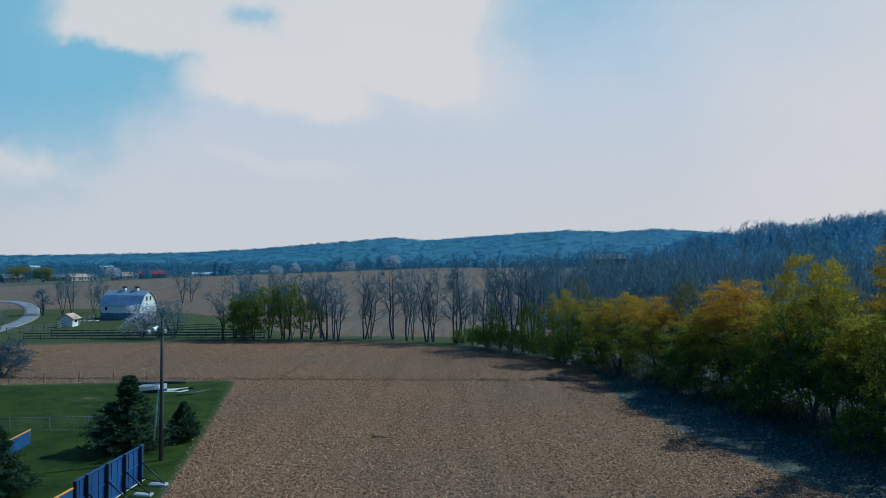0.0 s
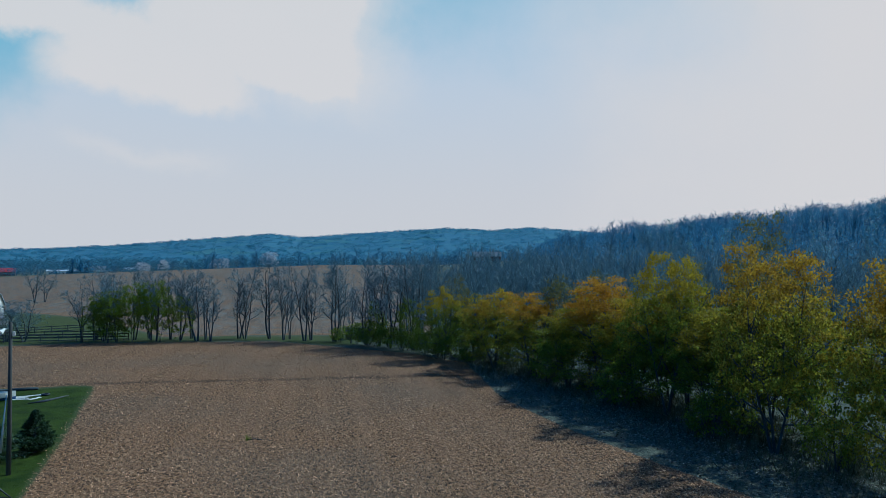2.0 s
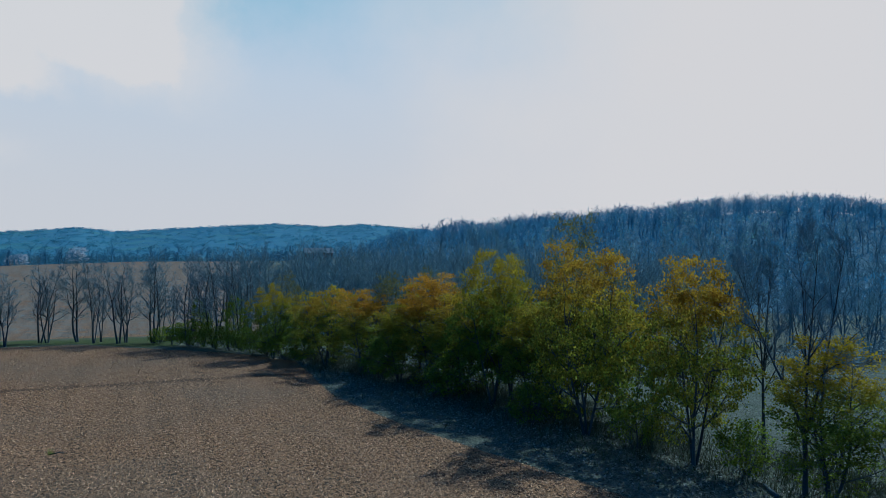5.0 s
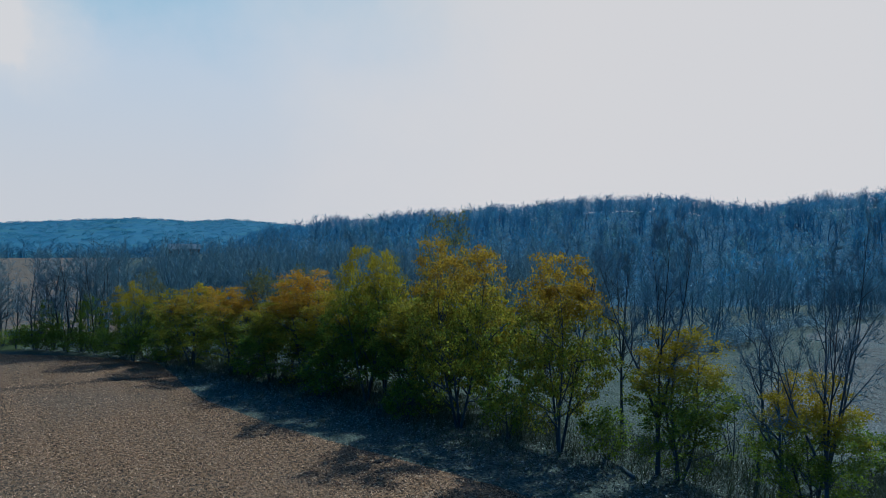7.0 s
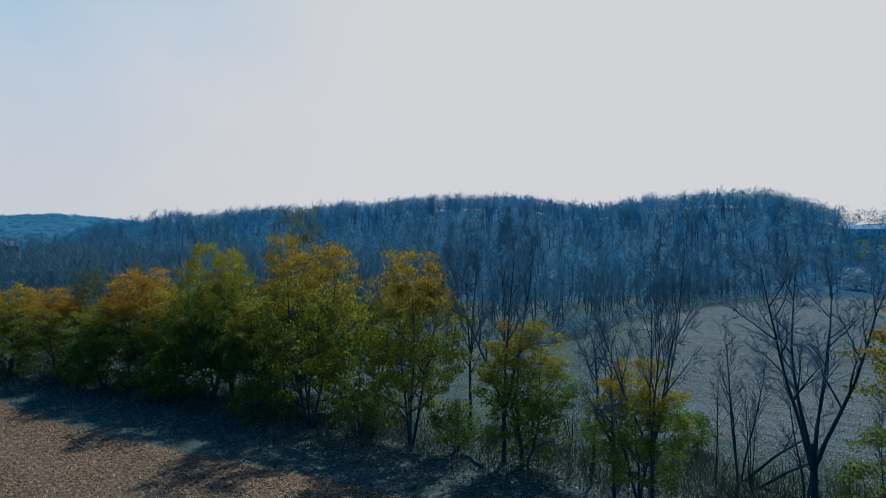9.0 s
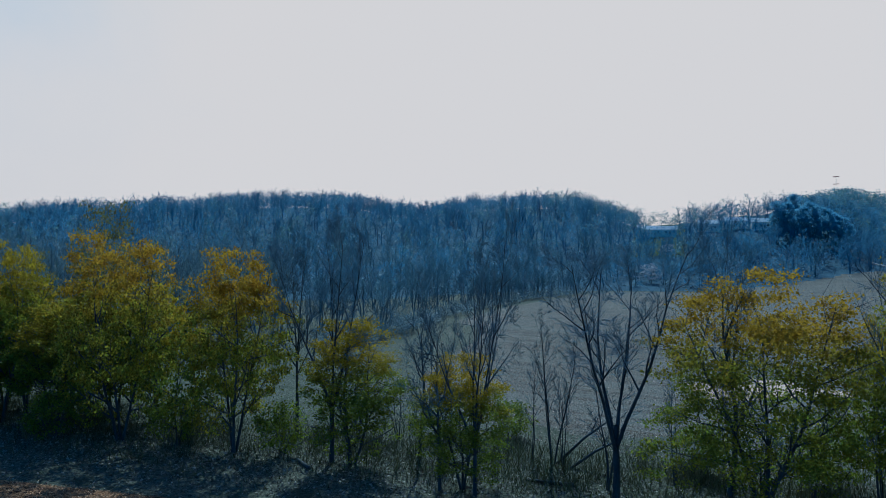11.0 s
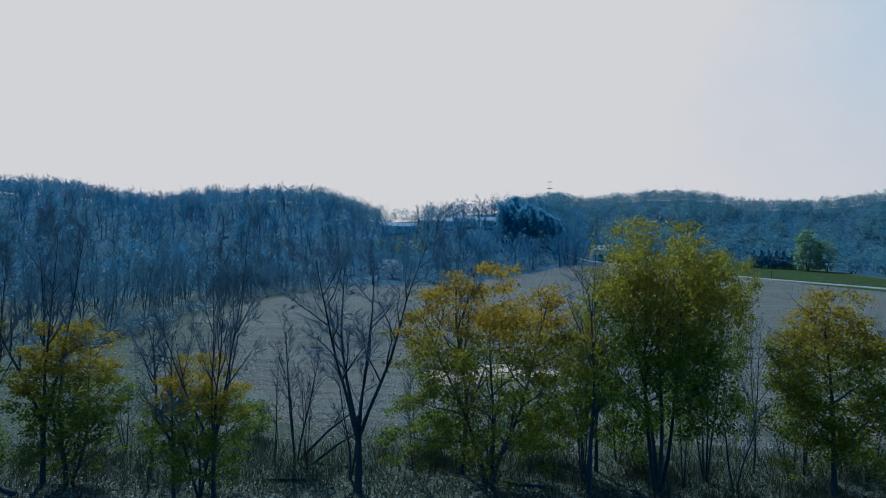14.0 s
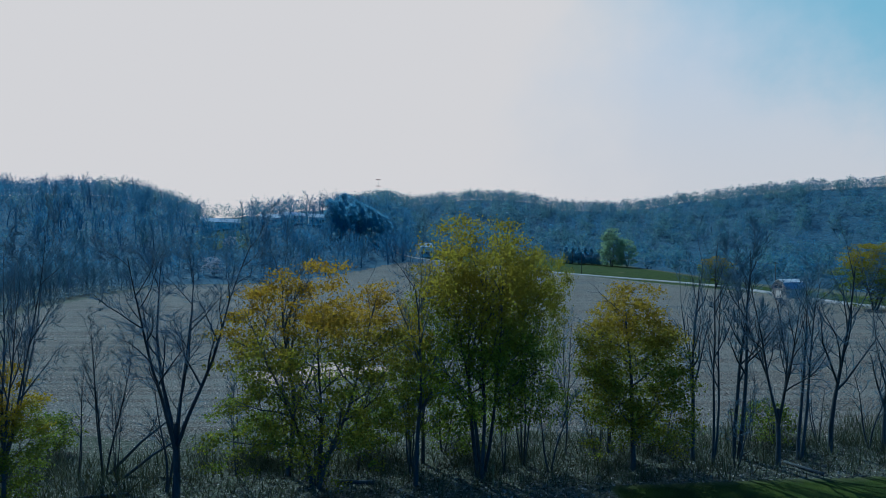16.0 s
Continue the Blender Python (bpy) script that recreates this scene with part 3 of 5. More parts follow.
BARE = dict(spray=3, blade=0.011, depth=3, kids=(9, 6, 5), ratio=(0.5, 0.5, 0.55), angle=(26, 58), wob=0.13, lift=0.10, bare=0.28, lean=(0.12, 0.3))
VASE = dict(spray=4, blade=0.011, fork=0.24, depth=3, kids=(8, 7, 4), ratio=(0.36, 0.5, 0.55), angle=(24, 52), wob=0.12, lift=0.05, bare=0.25, lean=(0.22, 0.62))
SLIM = dict(spray=3, depth=3, kids=(9, 4, 4), ratio=(0.28, 0.5, 0.55), angle=(22, 45), wob=0.07, lift=0.10, bare=0.35, lean=(0.05, 0.16))
FULL = dict(depth=2, kids=(12, 7), ratio=(0.42, 0.55), angle=(38, 70), wob=0.10, lift=0.07, bare=0.14, lean=(0.12, 0.28))
DOME = dict(depth=2, kids=(12, 7), ratio=(0.42, 0.55), angle=(30, 60), wob=0.10, lift=0.09, bare=0.34, lean=(0.12, 0.3))
TWIGGY = dict(spray=2, blade=0.02, reach=1.6, depth=3, kids=(10, 6, 3), ratio=(0.33, 0.5, 0.55), angle=(26, 58), wob=0.12, lift=0.07, bare=0.24, lean=(0.04, 0.2))
BUSH = dict(depth=2, kids=(8, 5), ratio=(0.5, 0.5), angle=(30, 65), wob=0.14, lift=0.05, bare=0.1, lean=(0.3, 0.7))
KINDS = {}


def tree(kind, x, y, height, width, label, category="tree", group=""):
    """Sets a tree of a kind (built once, then copied) on the land, at a height and crown width."""
    maker, variants = TREES[kind]
    have = KINDS.setdefault(kind, [])
    rng = random.Random(int(x * 131 + y * 17) + 7)
    if len(have) < variants:
        ob = maker(len(have))
        co = np.concatenate([np.array([v.co for v in c.data.vertices]) for c in ob.children])
        have.append((ob, float(np.percentile(co[:, 2], 98.5 if kind in ("bare", "vase", "slim") else 99.8)), 2 * float(np.percentile(np.hypot(co[:, 0], co[:, 1]), 95))))
        h0, w0 = have[-1][1:]
    else:
        base, h0, w0 = have[rng.randrange(variants)]
        ob = copy_thing(base, Matrix())
    ob.matrix_basis = pose(x, y, float(ground_z(x, y)), 0, 0, rng.uniform(0, 360)) @ Matrix.Diagonal((width / w0, width / w0, height / h0, 1))
    return tagged(ob, label, category, group)


def join(a, b):
    n = len(a.v)
    a.v += b.v
    a.f += [i + n for i in b.f]
    a.n += b.n


def bare_maker(name, stems, cfg, girth, height=15.0, twig=None):
    def make(k):
        _, low, high, _ = skeleton(100 + k * 7 + stems * 31, height, stems + (k % 2 if stems > 1 else 0), cfg, girth)
        ob = new(name)
        part("trunk", low.mesh("trunk", M_BARK), ob)
        tagged(part("crown", high.mesh("crown", twig or M_TWIG), ob, "leafless crown of fine grey twigs"), kind="stuff")
        return ob
    return make


def leafy_maker(name, stems, girth, mat, leaves, size, spread, height=15.0, cfg=FULL, low_edge=0.12, body=0.5, taper=0.25, per=22, square=1.0, tight=0.3, inner=0.3, thin=0.0, flat=0.0):
    def make(k):
        _, low, high, tips = skeleton(500 + k * 13 + stems, height, stems, cfg, girth)
        ob = new(name)
        join(low, high)
        part("trunk", low.mesh("trunk", M_BARK), ob)
        part("crown", leaf_mesh("crown", 40 + k, clumped(k, tips, leaves, spread, per=per, tight=tight, low=low_edge, body=body, taper=taper, square=square, inner=inner, thin=thin, flat=flat), size, mat), ob, "crown of young leaves")
        return ob
    return make


def cedar_maker(k, boughs=210, sprigs=78, size=0.17, name="cedar_tree", mat=None, round_=False, wide=0.16):
    rng = random.Random(900 + k)
    low = Wood()
    low.tube([Vector((0, 0, -0.1)), Vector((0.03, 0, 2.5)), Vector((0, 0.04, 5.6))], [0.17, 0.1, 0.015], 7)
    pts = []
    for i in range(boughs):
        z = 0.25 + 5.3 * rng.random() ** 1.3
        reach = (2.0 * (1 - (z - 0.25) / 5.4) ** 1.05 + 0.06) * rng.uniform(0.7, 1.12)
        if round_:
            reach = 2.0 * min(1.0, 0.55 + z / 2.6) * max(1 - (z / 5.7) ** 1.7, 0.02) * rng.uniform(0.75, 1.08)
        a = rng.random() * 2 * math.pi
        tip = Vector((math.cos(a) * reach, math.sin(a) * reach, z + reach * rng.uniform(0.1, 0.4)))
        root = Vector((0, 0, z - reach * 0.1))
        low.tube([root, root.lerp(tip, 0.5) + Vector((0, 0, -0.05)), tip], [0.03, 0.018, 0.006], 3)
        for j in range(sprigs):
            q = root.lerp(tip, 0.25 + 0.78 * rng.random() ** 0.7)
            pts.append((q.x + rng.gauss(0, 0.09), q.y + rng.gauss(0, 0.09), q.z + rng.gauss(0, 0.08)))
    ob = new(name)
    part("trunk", low.mesh("trunk", M_BARK), ob)
    part("crown", leaf_mesh("crown", 70 + k, np.array(pts), size, mat or M_NEEDLE, wide=wide), ob)
    return ob


TREES = {
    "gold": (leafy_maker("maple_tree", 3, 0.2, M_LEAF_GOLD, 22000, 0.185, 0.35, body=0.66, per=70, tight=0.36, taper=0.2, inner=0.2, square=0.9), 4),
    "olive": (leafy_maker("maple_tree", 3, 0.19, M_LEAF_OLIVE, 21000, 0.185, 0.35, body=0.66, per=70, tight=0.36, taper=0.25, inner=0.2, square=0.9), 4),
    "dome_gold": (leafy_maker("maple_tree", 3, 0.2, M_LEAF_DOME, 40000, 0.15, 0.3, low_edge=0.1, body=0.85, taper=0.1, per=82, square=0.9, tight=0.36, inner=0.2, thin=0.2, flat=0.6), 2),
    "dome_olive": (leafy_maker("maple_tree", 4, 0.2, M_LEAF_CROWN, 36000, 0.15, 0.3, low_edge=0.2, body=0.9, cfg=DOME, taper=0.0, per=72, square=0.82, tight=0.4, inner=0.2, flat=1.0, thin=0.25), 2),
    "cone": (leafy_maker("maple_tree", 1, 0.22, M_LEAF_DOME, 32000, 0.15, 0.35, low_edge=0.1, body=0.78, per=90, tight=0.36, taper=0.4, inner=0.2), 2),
    "budding": (leafy_maker("budding_tree", 2, 0.17, M_LEAF_BUD, 7500, 0.2, 0.4, body=0.5, per=26, tight=0.34, taper=0.1), 3),
    "shrub": (leafy_maker("shrub", 4, 0.05, M_LEAF_OLIVE, 2200, 0.2, 0.3, 5.0, BUSH), 3),
    "bare": (bare_maker("bare_tree", 1, BARE, 0.25), 5),
    "twiggy": (bare_maker("bare_tree", 2, TWIGGY, 0.19, 15.0, M_NEAR_TWIG), 5),
    "pine": (leafy_maker("pine_tree", 1, 0.25, M_PINE, 4200, 0.55, 0.4, low_edge=0.06, body=0.7, per=50, tight=0.6), 3),
    "vase": (bare_maker("bare_tree", 4, VASE, 0.155), 4),
    "sapling": (bare_maker("sapling", 2, dict(SLIM, depth=2, kids=(7, 4), spray=2), 0.07, 8.0), 3),
    "thicket": (bare_maker("bare_shrub", 7, dict(BUSH, spray=9, depth=2, kids=(10, 6)), 0.05, 5.0, M_NEAR_TWIG), 1),
    "slim": (bare_maker("bare_tree", 2, SLIM, 0.13), 3),
    "small_olive": (leafy_maker("small_tree", 2, 0.14, M_LEAF_OLIVE, 5200, 0.3, 0.5), 2),
    "grove": (leafy_maker("small_tree", 2, 0.12, M_LEAF_GREEN, 7600, 0.24, 0.5, body=0.8, per=40, tight=0.4, taper=0.1, inner=0.2), 2),
    "cedar": (cedar_maker, 2),
    "round_cedar": (lambda k: cedar_maker(k + 3, 210, 90, 0.19, round_=True), 1),
    "conifer": (lambda k: cedar_maker(k + 5, 80, 22, 0.3, "conifer", M_PINE, wide=0.42), 2),
    "willow": (leafy_maker("willow_tree", 2, 0.25, M_WILLOW, 5000, 0.45, 0.35, low_edge=0.03, body=0.95, per=30, tight=0.5, taper=0.12, square=0.85), 2),
    "cherry": (leafy_maker("blossom_tree", 3, 0.14, M_BLOSSOM, 2600, 0.2, 0.35, 7.0), 1),
}
GOLD = "broad maple with young golden leaves at the field edge"
OLIVE = "maple with dense olive green young leaves in the hedgerow"
GREY = "leafless grey tree with upright forked limbs in the hedgerow"
THIN = "slim leafless tree with straight grey stems"
ROW = "hedgerow trees"

# hedgerow along the corn field
tree("olive", 18.7, 106.8, 11.2, 8.0, OLIVE, group=ROW)
tree("gold", 24.4, 97.3, 10.6, 10.5, GOLD, group=ROW)
tree("gold", 27.5, 89.9, 11.0, 9.5, GOLD, group=ROW)
tree("budding", 31.5, 90.0, 13.4, 5.5, "tall tree with thin yellow buds behind the hedgerow", group=ROW)
tree("gold", 32.1, 77.7, 13.3, 9.5, GOLD, group=ROW)
tree("olive", 29.5, 81.0, 9.5, 7.5, OLIVE, group=ROW)
tree("olive", 33.0, 71.0, 11.2, 8.5, OLIVE, group=ROW)
tree("olive", 34.0, 65.0, 15.9, 9.5, OLIVE, group=ROW)
tree("olive", 35.4, 59.3, 10.6, 8.0, OLIVE, group=ROW)
tree("gold", 35.5, 50.5, 16.5, 10.5, GOLD, group=ROW)
tree("gold", 37.7, 40.1, 15.2, 8.8, GOLD, group=ROW)
tree("olive", 39.9, 30.7, 10.3, 7.4, OLIVE, group=ROW)
tree("olive", 39.3, 21.4, 8.6, 6.6, "small maple with olive yellow leaves under the bare trees", group=ROW)
tree("dome_gold", 44.1, 4.4, 14.0, 12.4, GOLD, group=ROW)
tree("olive", 48.2, -1.6, 11.5, 4.6, OLIVE, group=ROW)
tree("dome_olive", 45.5, -6.1, 16.9, 9.2, OLIVE, group=ROW)
tree("dome_olive", 48.0, -9.4, 15.0, 6.2, OLIVE, group=ROW)
tree("cone", 46.5, -16.7, 12.6, 8.6, GOLD, group=ROW)
tree("slim", 43.2, 38.7, 16.0, 4.5, THIN, group=ROW)
tree("vase", 39.5, 32.2, 18.0, 10.0, GREY, group=ROW)
tree("bare", 38.3, 22.5, 11.5, 5.5, GREY, group=ROW)
tree("vase", 38.5, 20.1, 17.2, 8.0, GREY, group=ROW)
tree("slim", 47.0, 18.3, 11.0, 4.0, THIN, group=ROW)
tree("vase", 42.0, 12.3, 16.8, 11.0, GREY, group=ROW)
tree("bare", 46.5, 6.5, 16.7, 6.0, GREY, group=ROW)
tree("bare", 48.8, -2.5, 17.5, 6.0, GREY, group=ROW)
tree("bare", 44.1, -1.8, 15.0, 6.0, GREY, group=ROW)
tree("slim", 50.2, -12.9, 10.5, 3.5, THIN, group=ROW)
tree("bare", 48.4, -21.7, 17.0, 6.5, GREY, group=ROW)
tree("slim", 47.7, -22.8, 16.5, 5.0, THIN, group=ROW)
tree("slim", 48.9, -25.2, 17.0, 6.0, GREY, group=ROW)
tree("vase", 46.9, -27.2, 14.0, 9.0, GREY, group=ROW)
tree("bare", 49.9, -33.0, 17.4, 8.5, GREY, group=ROW)
tree("slim", 48.2, -29.5, 14.5, 5.0, THIN, group=ROW)
tree("bare", 49.7, -37.0, 13.5, 7.0, GREY, group=ROW)
tree("bare", 43.2, 27.1, 11.2, 6.0, GREY, group=ROW)

# denser growth behind the front row
for x, y, h, wd in [(24, 108, 10, 7), (30, 97, 10, 8), (36, 82, 11, 8), (38, 72, 12, 8), (40, 62, 12, 8), (41.5, 54, 12, 7), (27, 103, 11, 7), (36.8, 45.3, 10, 7), (33.5, 84, 12, 8), (37, 66.5, 13, 8), (39.5, 57, 13, 8)]:
    tree("small_olive", x, y, h, wd, OLIVE, group=ROW)
for x, y, h, wd in [(38, 91, 14, 7), (42, 76, 15, 8), (45, 62, 15, 8), (45, 48, 14, 7), (22, 116, 13, 7)]:
    tree("budding", x, y, h, wd, "tall tree with thin yellow buds behind the hedgerow", group=ROW)
for x, y, h, wd in [(30.5, 69, 4.5, 5), (33, 55.5, 4, 4.5), (28, 84.5, 5, 5), (38.5, 36, 4, 4), (50, 9, 3.5, 4), (51, 1, 4, 5), (50, -5, 4, 5), (52, 24, 3, 4), (51.5, -19, 3, 4), (52, -29, 3.5, 4.5), (22, 101, 4.5, 5), (36.5, 45.5, 4, 4)]:
    tree("shrub", x, y, h, wd, "low leafy shrub under the hedgerow trees", "shrub", "hedgerow shrubs")

tree("budding", 48.0, 70.5, 20.6, 8.6, "tall tree with thin yellow buds behind the hedgerow", group=ROW)

sap = random.Random(77)
for k in range(26):
    y = -42 + 3.1 * k + sap.uniform(-1, 1)
    x = float(np.interp(y, [-45, -20, 0, 25, 50], [49, 48.5, 47.5, 44, 41])) + sap.uniform(-2.5, 4)
    tree("sapling", x, y, sap.uniform(4, 9), sap.uniform(2, 4), "young leafless sapling in the hedgerow brush", group="saplings")

# trees at the far end of the corn field
LONE = "leafless tree standing at the far field edge"
for x, y, h, wd in [(-15.8, 141.9, 14.5, 8), (-14.6, 141.5, 13, 6), (-9.8, 141.0, 15, 10), (-7.1, 138.0, 14.3, 6), (-6.0, 139.5, 13, 6), (-3.1, 136.1, 14.3, 8), (-1.9, 137, 13.5, 6), (2.6, 134.3, 15, 8), (3.8, 136, 14, 6)]:
    tree("twiggy", x, y, h * 1.08, wd, LONE, group="far field edge trees")
GROVE = "far field edge grove"
for x, y, h, wd in [(-43.4, 138.9, 12, 8), (-40, 140, 14, 6), (-37.5, 139, 13, 6), (-35, 142, 14.5, 7), (-30.5, 139, 14, 7), (-26.5, 141, 14.5, 7), (-23.0, 138.5, 13.5, 9), (-20.5, 137.5, 12.5, 8), (-33, 145, 14, 7), (-42, 142, 13, 8), (-38.8, 143, 14.5, 7), (-28.5, 142, 15, 8), (-24.8, 143, 14, 8), (-21.8, 141, 13, 7), (-31.8, 141, 14.5, 6)]:
    tree("twiggy", x, y, h, wd, LONE, group=GROVE)
for x, y, h, wd in [(-38.5, 137.5, 9.5, 5.8), (-34.5, 138, 11, 6), (-29.5, 137.5, 11.5, 5), (-26, 138, 8.5, 5.5), (-36.5, 140, 10.5, 6), (-32, 139.5, 11, 5), (-41, 139, 8.5, 5.5), (9.5, 126, 8, 4), (14.5, 118, 9, 4.5)]:
    tree("grove", x, y, h, wd, "small tree with fresh green leaves in the far grove", group=GROVE)
for k, (x, y, h, wd) in enumerate([(5.5, 131, 13, 6), (8, 128, 16, 8), (10.5, 127, 15, 7), (12, 124, 17, 8), (14, 122, 17, 8), (15.5, 119, 16, 7), (17, 124, 17, 8), (19, 118, 17, 8), (20.5, 113, 15, 7)]):
    tree("twiggy", x, y, h, wd, "tall leafless tree in the corner clump", group="corner clump")
for x, y, h, wd in [(6.5, 129, 4, 4), (10, 124, 5, 5), (13.5, 118.5, 4, 5), (16.5, 112.5, 4, 5), (3.5, 133, 3, 4), (8.3, 126.5, 3.5, 5), (11.8, 121.3, 4, 5), (15, 115.5, 4.5, 5), (18, 109.5, 3.5, 4.5), (20, 105, 4, 5), (19.5, 112, 5, 5)]:
    tree("shrub", x, y, h, wd, "low leafy shrub at the corner of the field", "shrub", "hedgerow shrubs")

# pasture and barnyard trees
for x, y, h, wd in [(-113.9, 199.5, 8, 8), (-109, 201, 12, 6), (-105.5, 200, 13, 7), (-102, 205, 10, 6), (-99, 203, 10, 7), (-89.2, 240, 12, 10), (-86.4, 241, 10, 7), (-95, 150, 5, 4), (-54, 141, 8, 8), (-57.5, 142, 7, 6)]:
    tree("twiggy", x, y, h, wd, "leafless tree beside the pasture", group="pasture trees")
tree("cherry", -60.6, 141.5, 7.0, 7.2, "cherry tree covered in white blossom by the pasture fence")
tree("cedar", -25.4, 57.0, 5.9, 6.0, "dark green cedar with feathery branches on the lawn")
tree("round_cedar", -22.0, 59.8, 3.3, 2.5, "small round dark green cedar on the lawn")
tree("cedar", -28.6, 45.2, 4.6, 4.2, "dark green cedar at the edge of the ball field")
tree("thicket", -58.5, 93.5, 5.0, 8.5, "low leafless shrub with dense blue grey twigs", "shrub")
tree("small_olive", 277.5, -134, 12.5, 14, "round yellow green tree beside the country road")
tree("olive", 170, -124, 17, 20, "tall olive green tree near the far shed")
for k in range(9):
    x, y = (478 + 11 * (k % 3)) * math.sin(radians(85.4 + 0.52 * k)), (478 + 11 * (k % 3)) * math.cos(radians(85.4 + 0.52 * k))
    tree("pine", x, y, (25, 23, 27, 24, 26, 23, 25, 21, 18)[k], 12.0, "tall dark blue green pine on the rise", group="dark pines")
for k in range(6):
    x, y = 505 * math.sin(radians(104.4 + 0.5 * k)), 505 * math.cos(radians(104.4 + 0.5 * k))
    tree("conifer", x, y, 12.0, 9.0, "dark clipped conifer behind the meadow", group="meadow conifers")
for az_, h, wd in ((108.0, 26, 18), (109.2, 19, 14)):
    x, y = 495 * math.sin(radians(az_)), 495 * math.cos(radians(az_))
    tree("willow", x, y, h, wd, "large round yellow green willow behind the meadow", group="meadow willows")
for az_, r_, h in ((-13.4, 560, 8), (-11.9, 540, 8.5), (-8.2, 540, 8), (-7.6, 545, 9), (-4.1, 520, 11.5), (-13.2, 640, 9), (-25.2, 600, 10), (76.3, 330, 9), (77.5, 420, 8)):
    x, y = r_ * math.sin(radians(az_)), r_ * math.cos(radians(az_))
    tree("cherry", x, y, h, h * 1.1, "far tree in white blossom", group="far blossom trees")
for az_, r_, h, wd in ((-31.2, 615, 12, 17), (-29.7, 615, 11, 16)):
    x, y = r_ * math.sin(radians(az_)), r_ * math.cos(radians(az_))
    tree("dome_olive", x, y, h, wd, "far yellow green tree beside the village road")
for az_, r_ in ((-18.0, 690), (-17.5, 700), (-17.0, 690), (-24.9, 640), (-22.9, 660)):
    x, y = r_ * math.sin(radians(az_)), r_ * math.cos(radians(az_))
    tree("conifer", x, y, 14, 8, "far dark conifer in the village", group="village conifers")

# ---- far woods ----
def bare_template(seed, height=16.0, limbs=11, twigs=5, sprays=3, thick=1.0):
    """A leafless wood tree, light enough to plant by the thousand: tubes for trunk and limbs, slivers for twigs."""
    rng = random.Random(seed)
    wd = Wood()
    V, F = [], []

    def sliver(p, d, length, width):
        side = d.orthogonal().normalized() * width
        side = Matrix.Rotation(rng.random() * 6.283, 3, d) @ side
        k = len(V)
        V.extend([tuple(p - side), tuple(p + side), tuple(p + d * length)])
        F.append((k, k + 1, k + 2))

    def turned(ax, lo, hi):
        side = Matrix.Rotation(rng.random() * 6.283, 3, ax) @ ax.orthogonal().normalized()
        g = radians(rng.uniform(lo, hi))
        return (ax * math.cos(g) + side * math.sin(g) + Vector((0, 0, 0.18))).normalized()

    p, d = Vector((0, 0, -0.3)), Vector((0, 0, 1))
    pts = [p]
    for i in range(3):
        d = (d + Vector((rng.gauss(0, 0.07), rng.gauss(0, 0.07), 0.1))).normalized()
        p = p + d * height * 0.3
        pts.append(p)
    wd.tube(pts, [0.2 * thick, 0.16 * thick, 0.11 * thick, 0.04 * thick], 4)
    for k in range(limbs):
        t = 0.24 + 0.74 * (k + rng.random()) / limbs
        s = min(int(t * 3), 2)
        q = pts[s].lerp(pts[s + 1], t * 3 - s)
        ax = turned((pts[s + 1] - pts[s]).normalized(), 25, 55)
        ln = height * 0.34 * (1.15 - 0.5 * t) * rng.uniform(0.8, 1.25)
        mid = q + ax * ln * 0.5
        ax2 = (ax + Vector((rng.gauss(0, 0.15), rng.gauss(0, 0.15), 0.2))).normalized()
        end = mid + ax2 * ln * 0.5
        wd.tube([q, mid, end], [0.085 * thick, 0.06 * thick, 0.025 * thick], 3)
        for j in range(twigs):
            u = 0.25 + 0.75 * (j + rng.random()) / twigs
            o = q.lerp(mid, u * 2) if u < 0.5 else mid.lerp(end, u * 2 - 1)
            td = turned(ax2, 20, 55)
            tl = ln * 0.45 * rng.uniform(0.7, 1.2)
            sliver(o, td, tl, 0.05 * thick)
            for m in range(sprays):
                sliver(o + td * tl * rng.uniform(0.2, 0.9), turned(td, 15, 50), tl * rng.uniform(0.45, 0.75), 0.045 * thick)
    f = np.array(wd.f).reshape(-1, 4)
    tv, tf = np.array(wd.v), np.concatenate([f[:, [0, 1, 2]], f[:, [0, 2, 3]]])
    return np.concatenate([tv, np.array(V)]), np.concatenate([tf, np.array(F) + len(tv)])


def leaf_template(seed, height=15.0, width=9.0, count=110, size=1.0, low=0.2, rounded=True):
    """A rounded crown of leaf tufts on a trunk."""
    r = np.random.RandomState(seed)
    d = r.normal(size=(count, 3))
    d /= np.linalg.norm(d, axis=1)[:, None]
    rad = r.uniform(0.55, 1.0, (count, 1)) ** 0.6
    lump = 1 + 0.25 * np.sin(d[:, :1] * 5 + seed) * np.sin(d[:, 1:2] * 4 + seed * 2)
    c = d * rad * lump * [width / 2, width / 2, height * (1 - low) / 2] + [0, 0, height * (1 + low) / 2]
    u = r.normal(size=(count, 3))
    u /= np.linalg.norm(u, axis=1)[:, None]
    v = np.cross(u, r.normal(size=(count, 3)))
    v /= np.linalg.norm(v, axis=1)[:, None]
    s = size * r.uniform(0.6, 1.3, (count, 1))
    mid = np.array([0, 0, height * (1 + low) / 2 - height * 0.15])
    v = np.where(np.sum(np.cross(u, v) * (c - mid), 1, keepdims=True) > 0, -v, v)
    verts = np.stack([c - u * s * 0.6, c + v * s * 0.45, c + u * s * 0.6, c - v * s * 0.45], 1).reshape(-1, 3)
    out = verts - mid + [0, 0, height * 0.3]
    out /= np.linalg.norm(out, axis=1)[:, None]
    i = np.arange(count)[:, None] * 4
    f = np.concatenate([i + [0, 1, 2], i + [0, 2, 3]], 1).reshape(-1, 3)
    return (verts, f, out) if rounded else (verts, f)


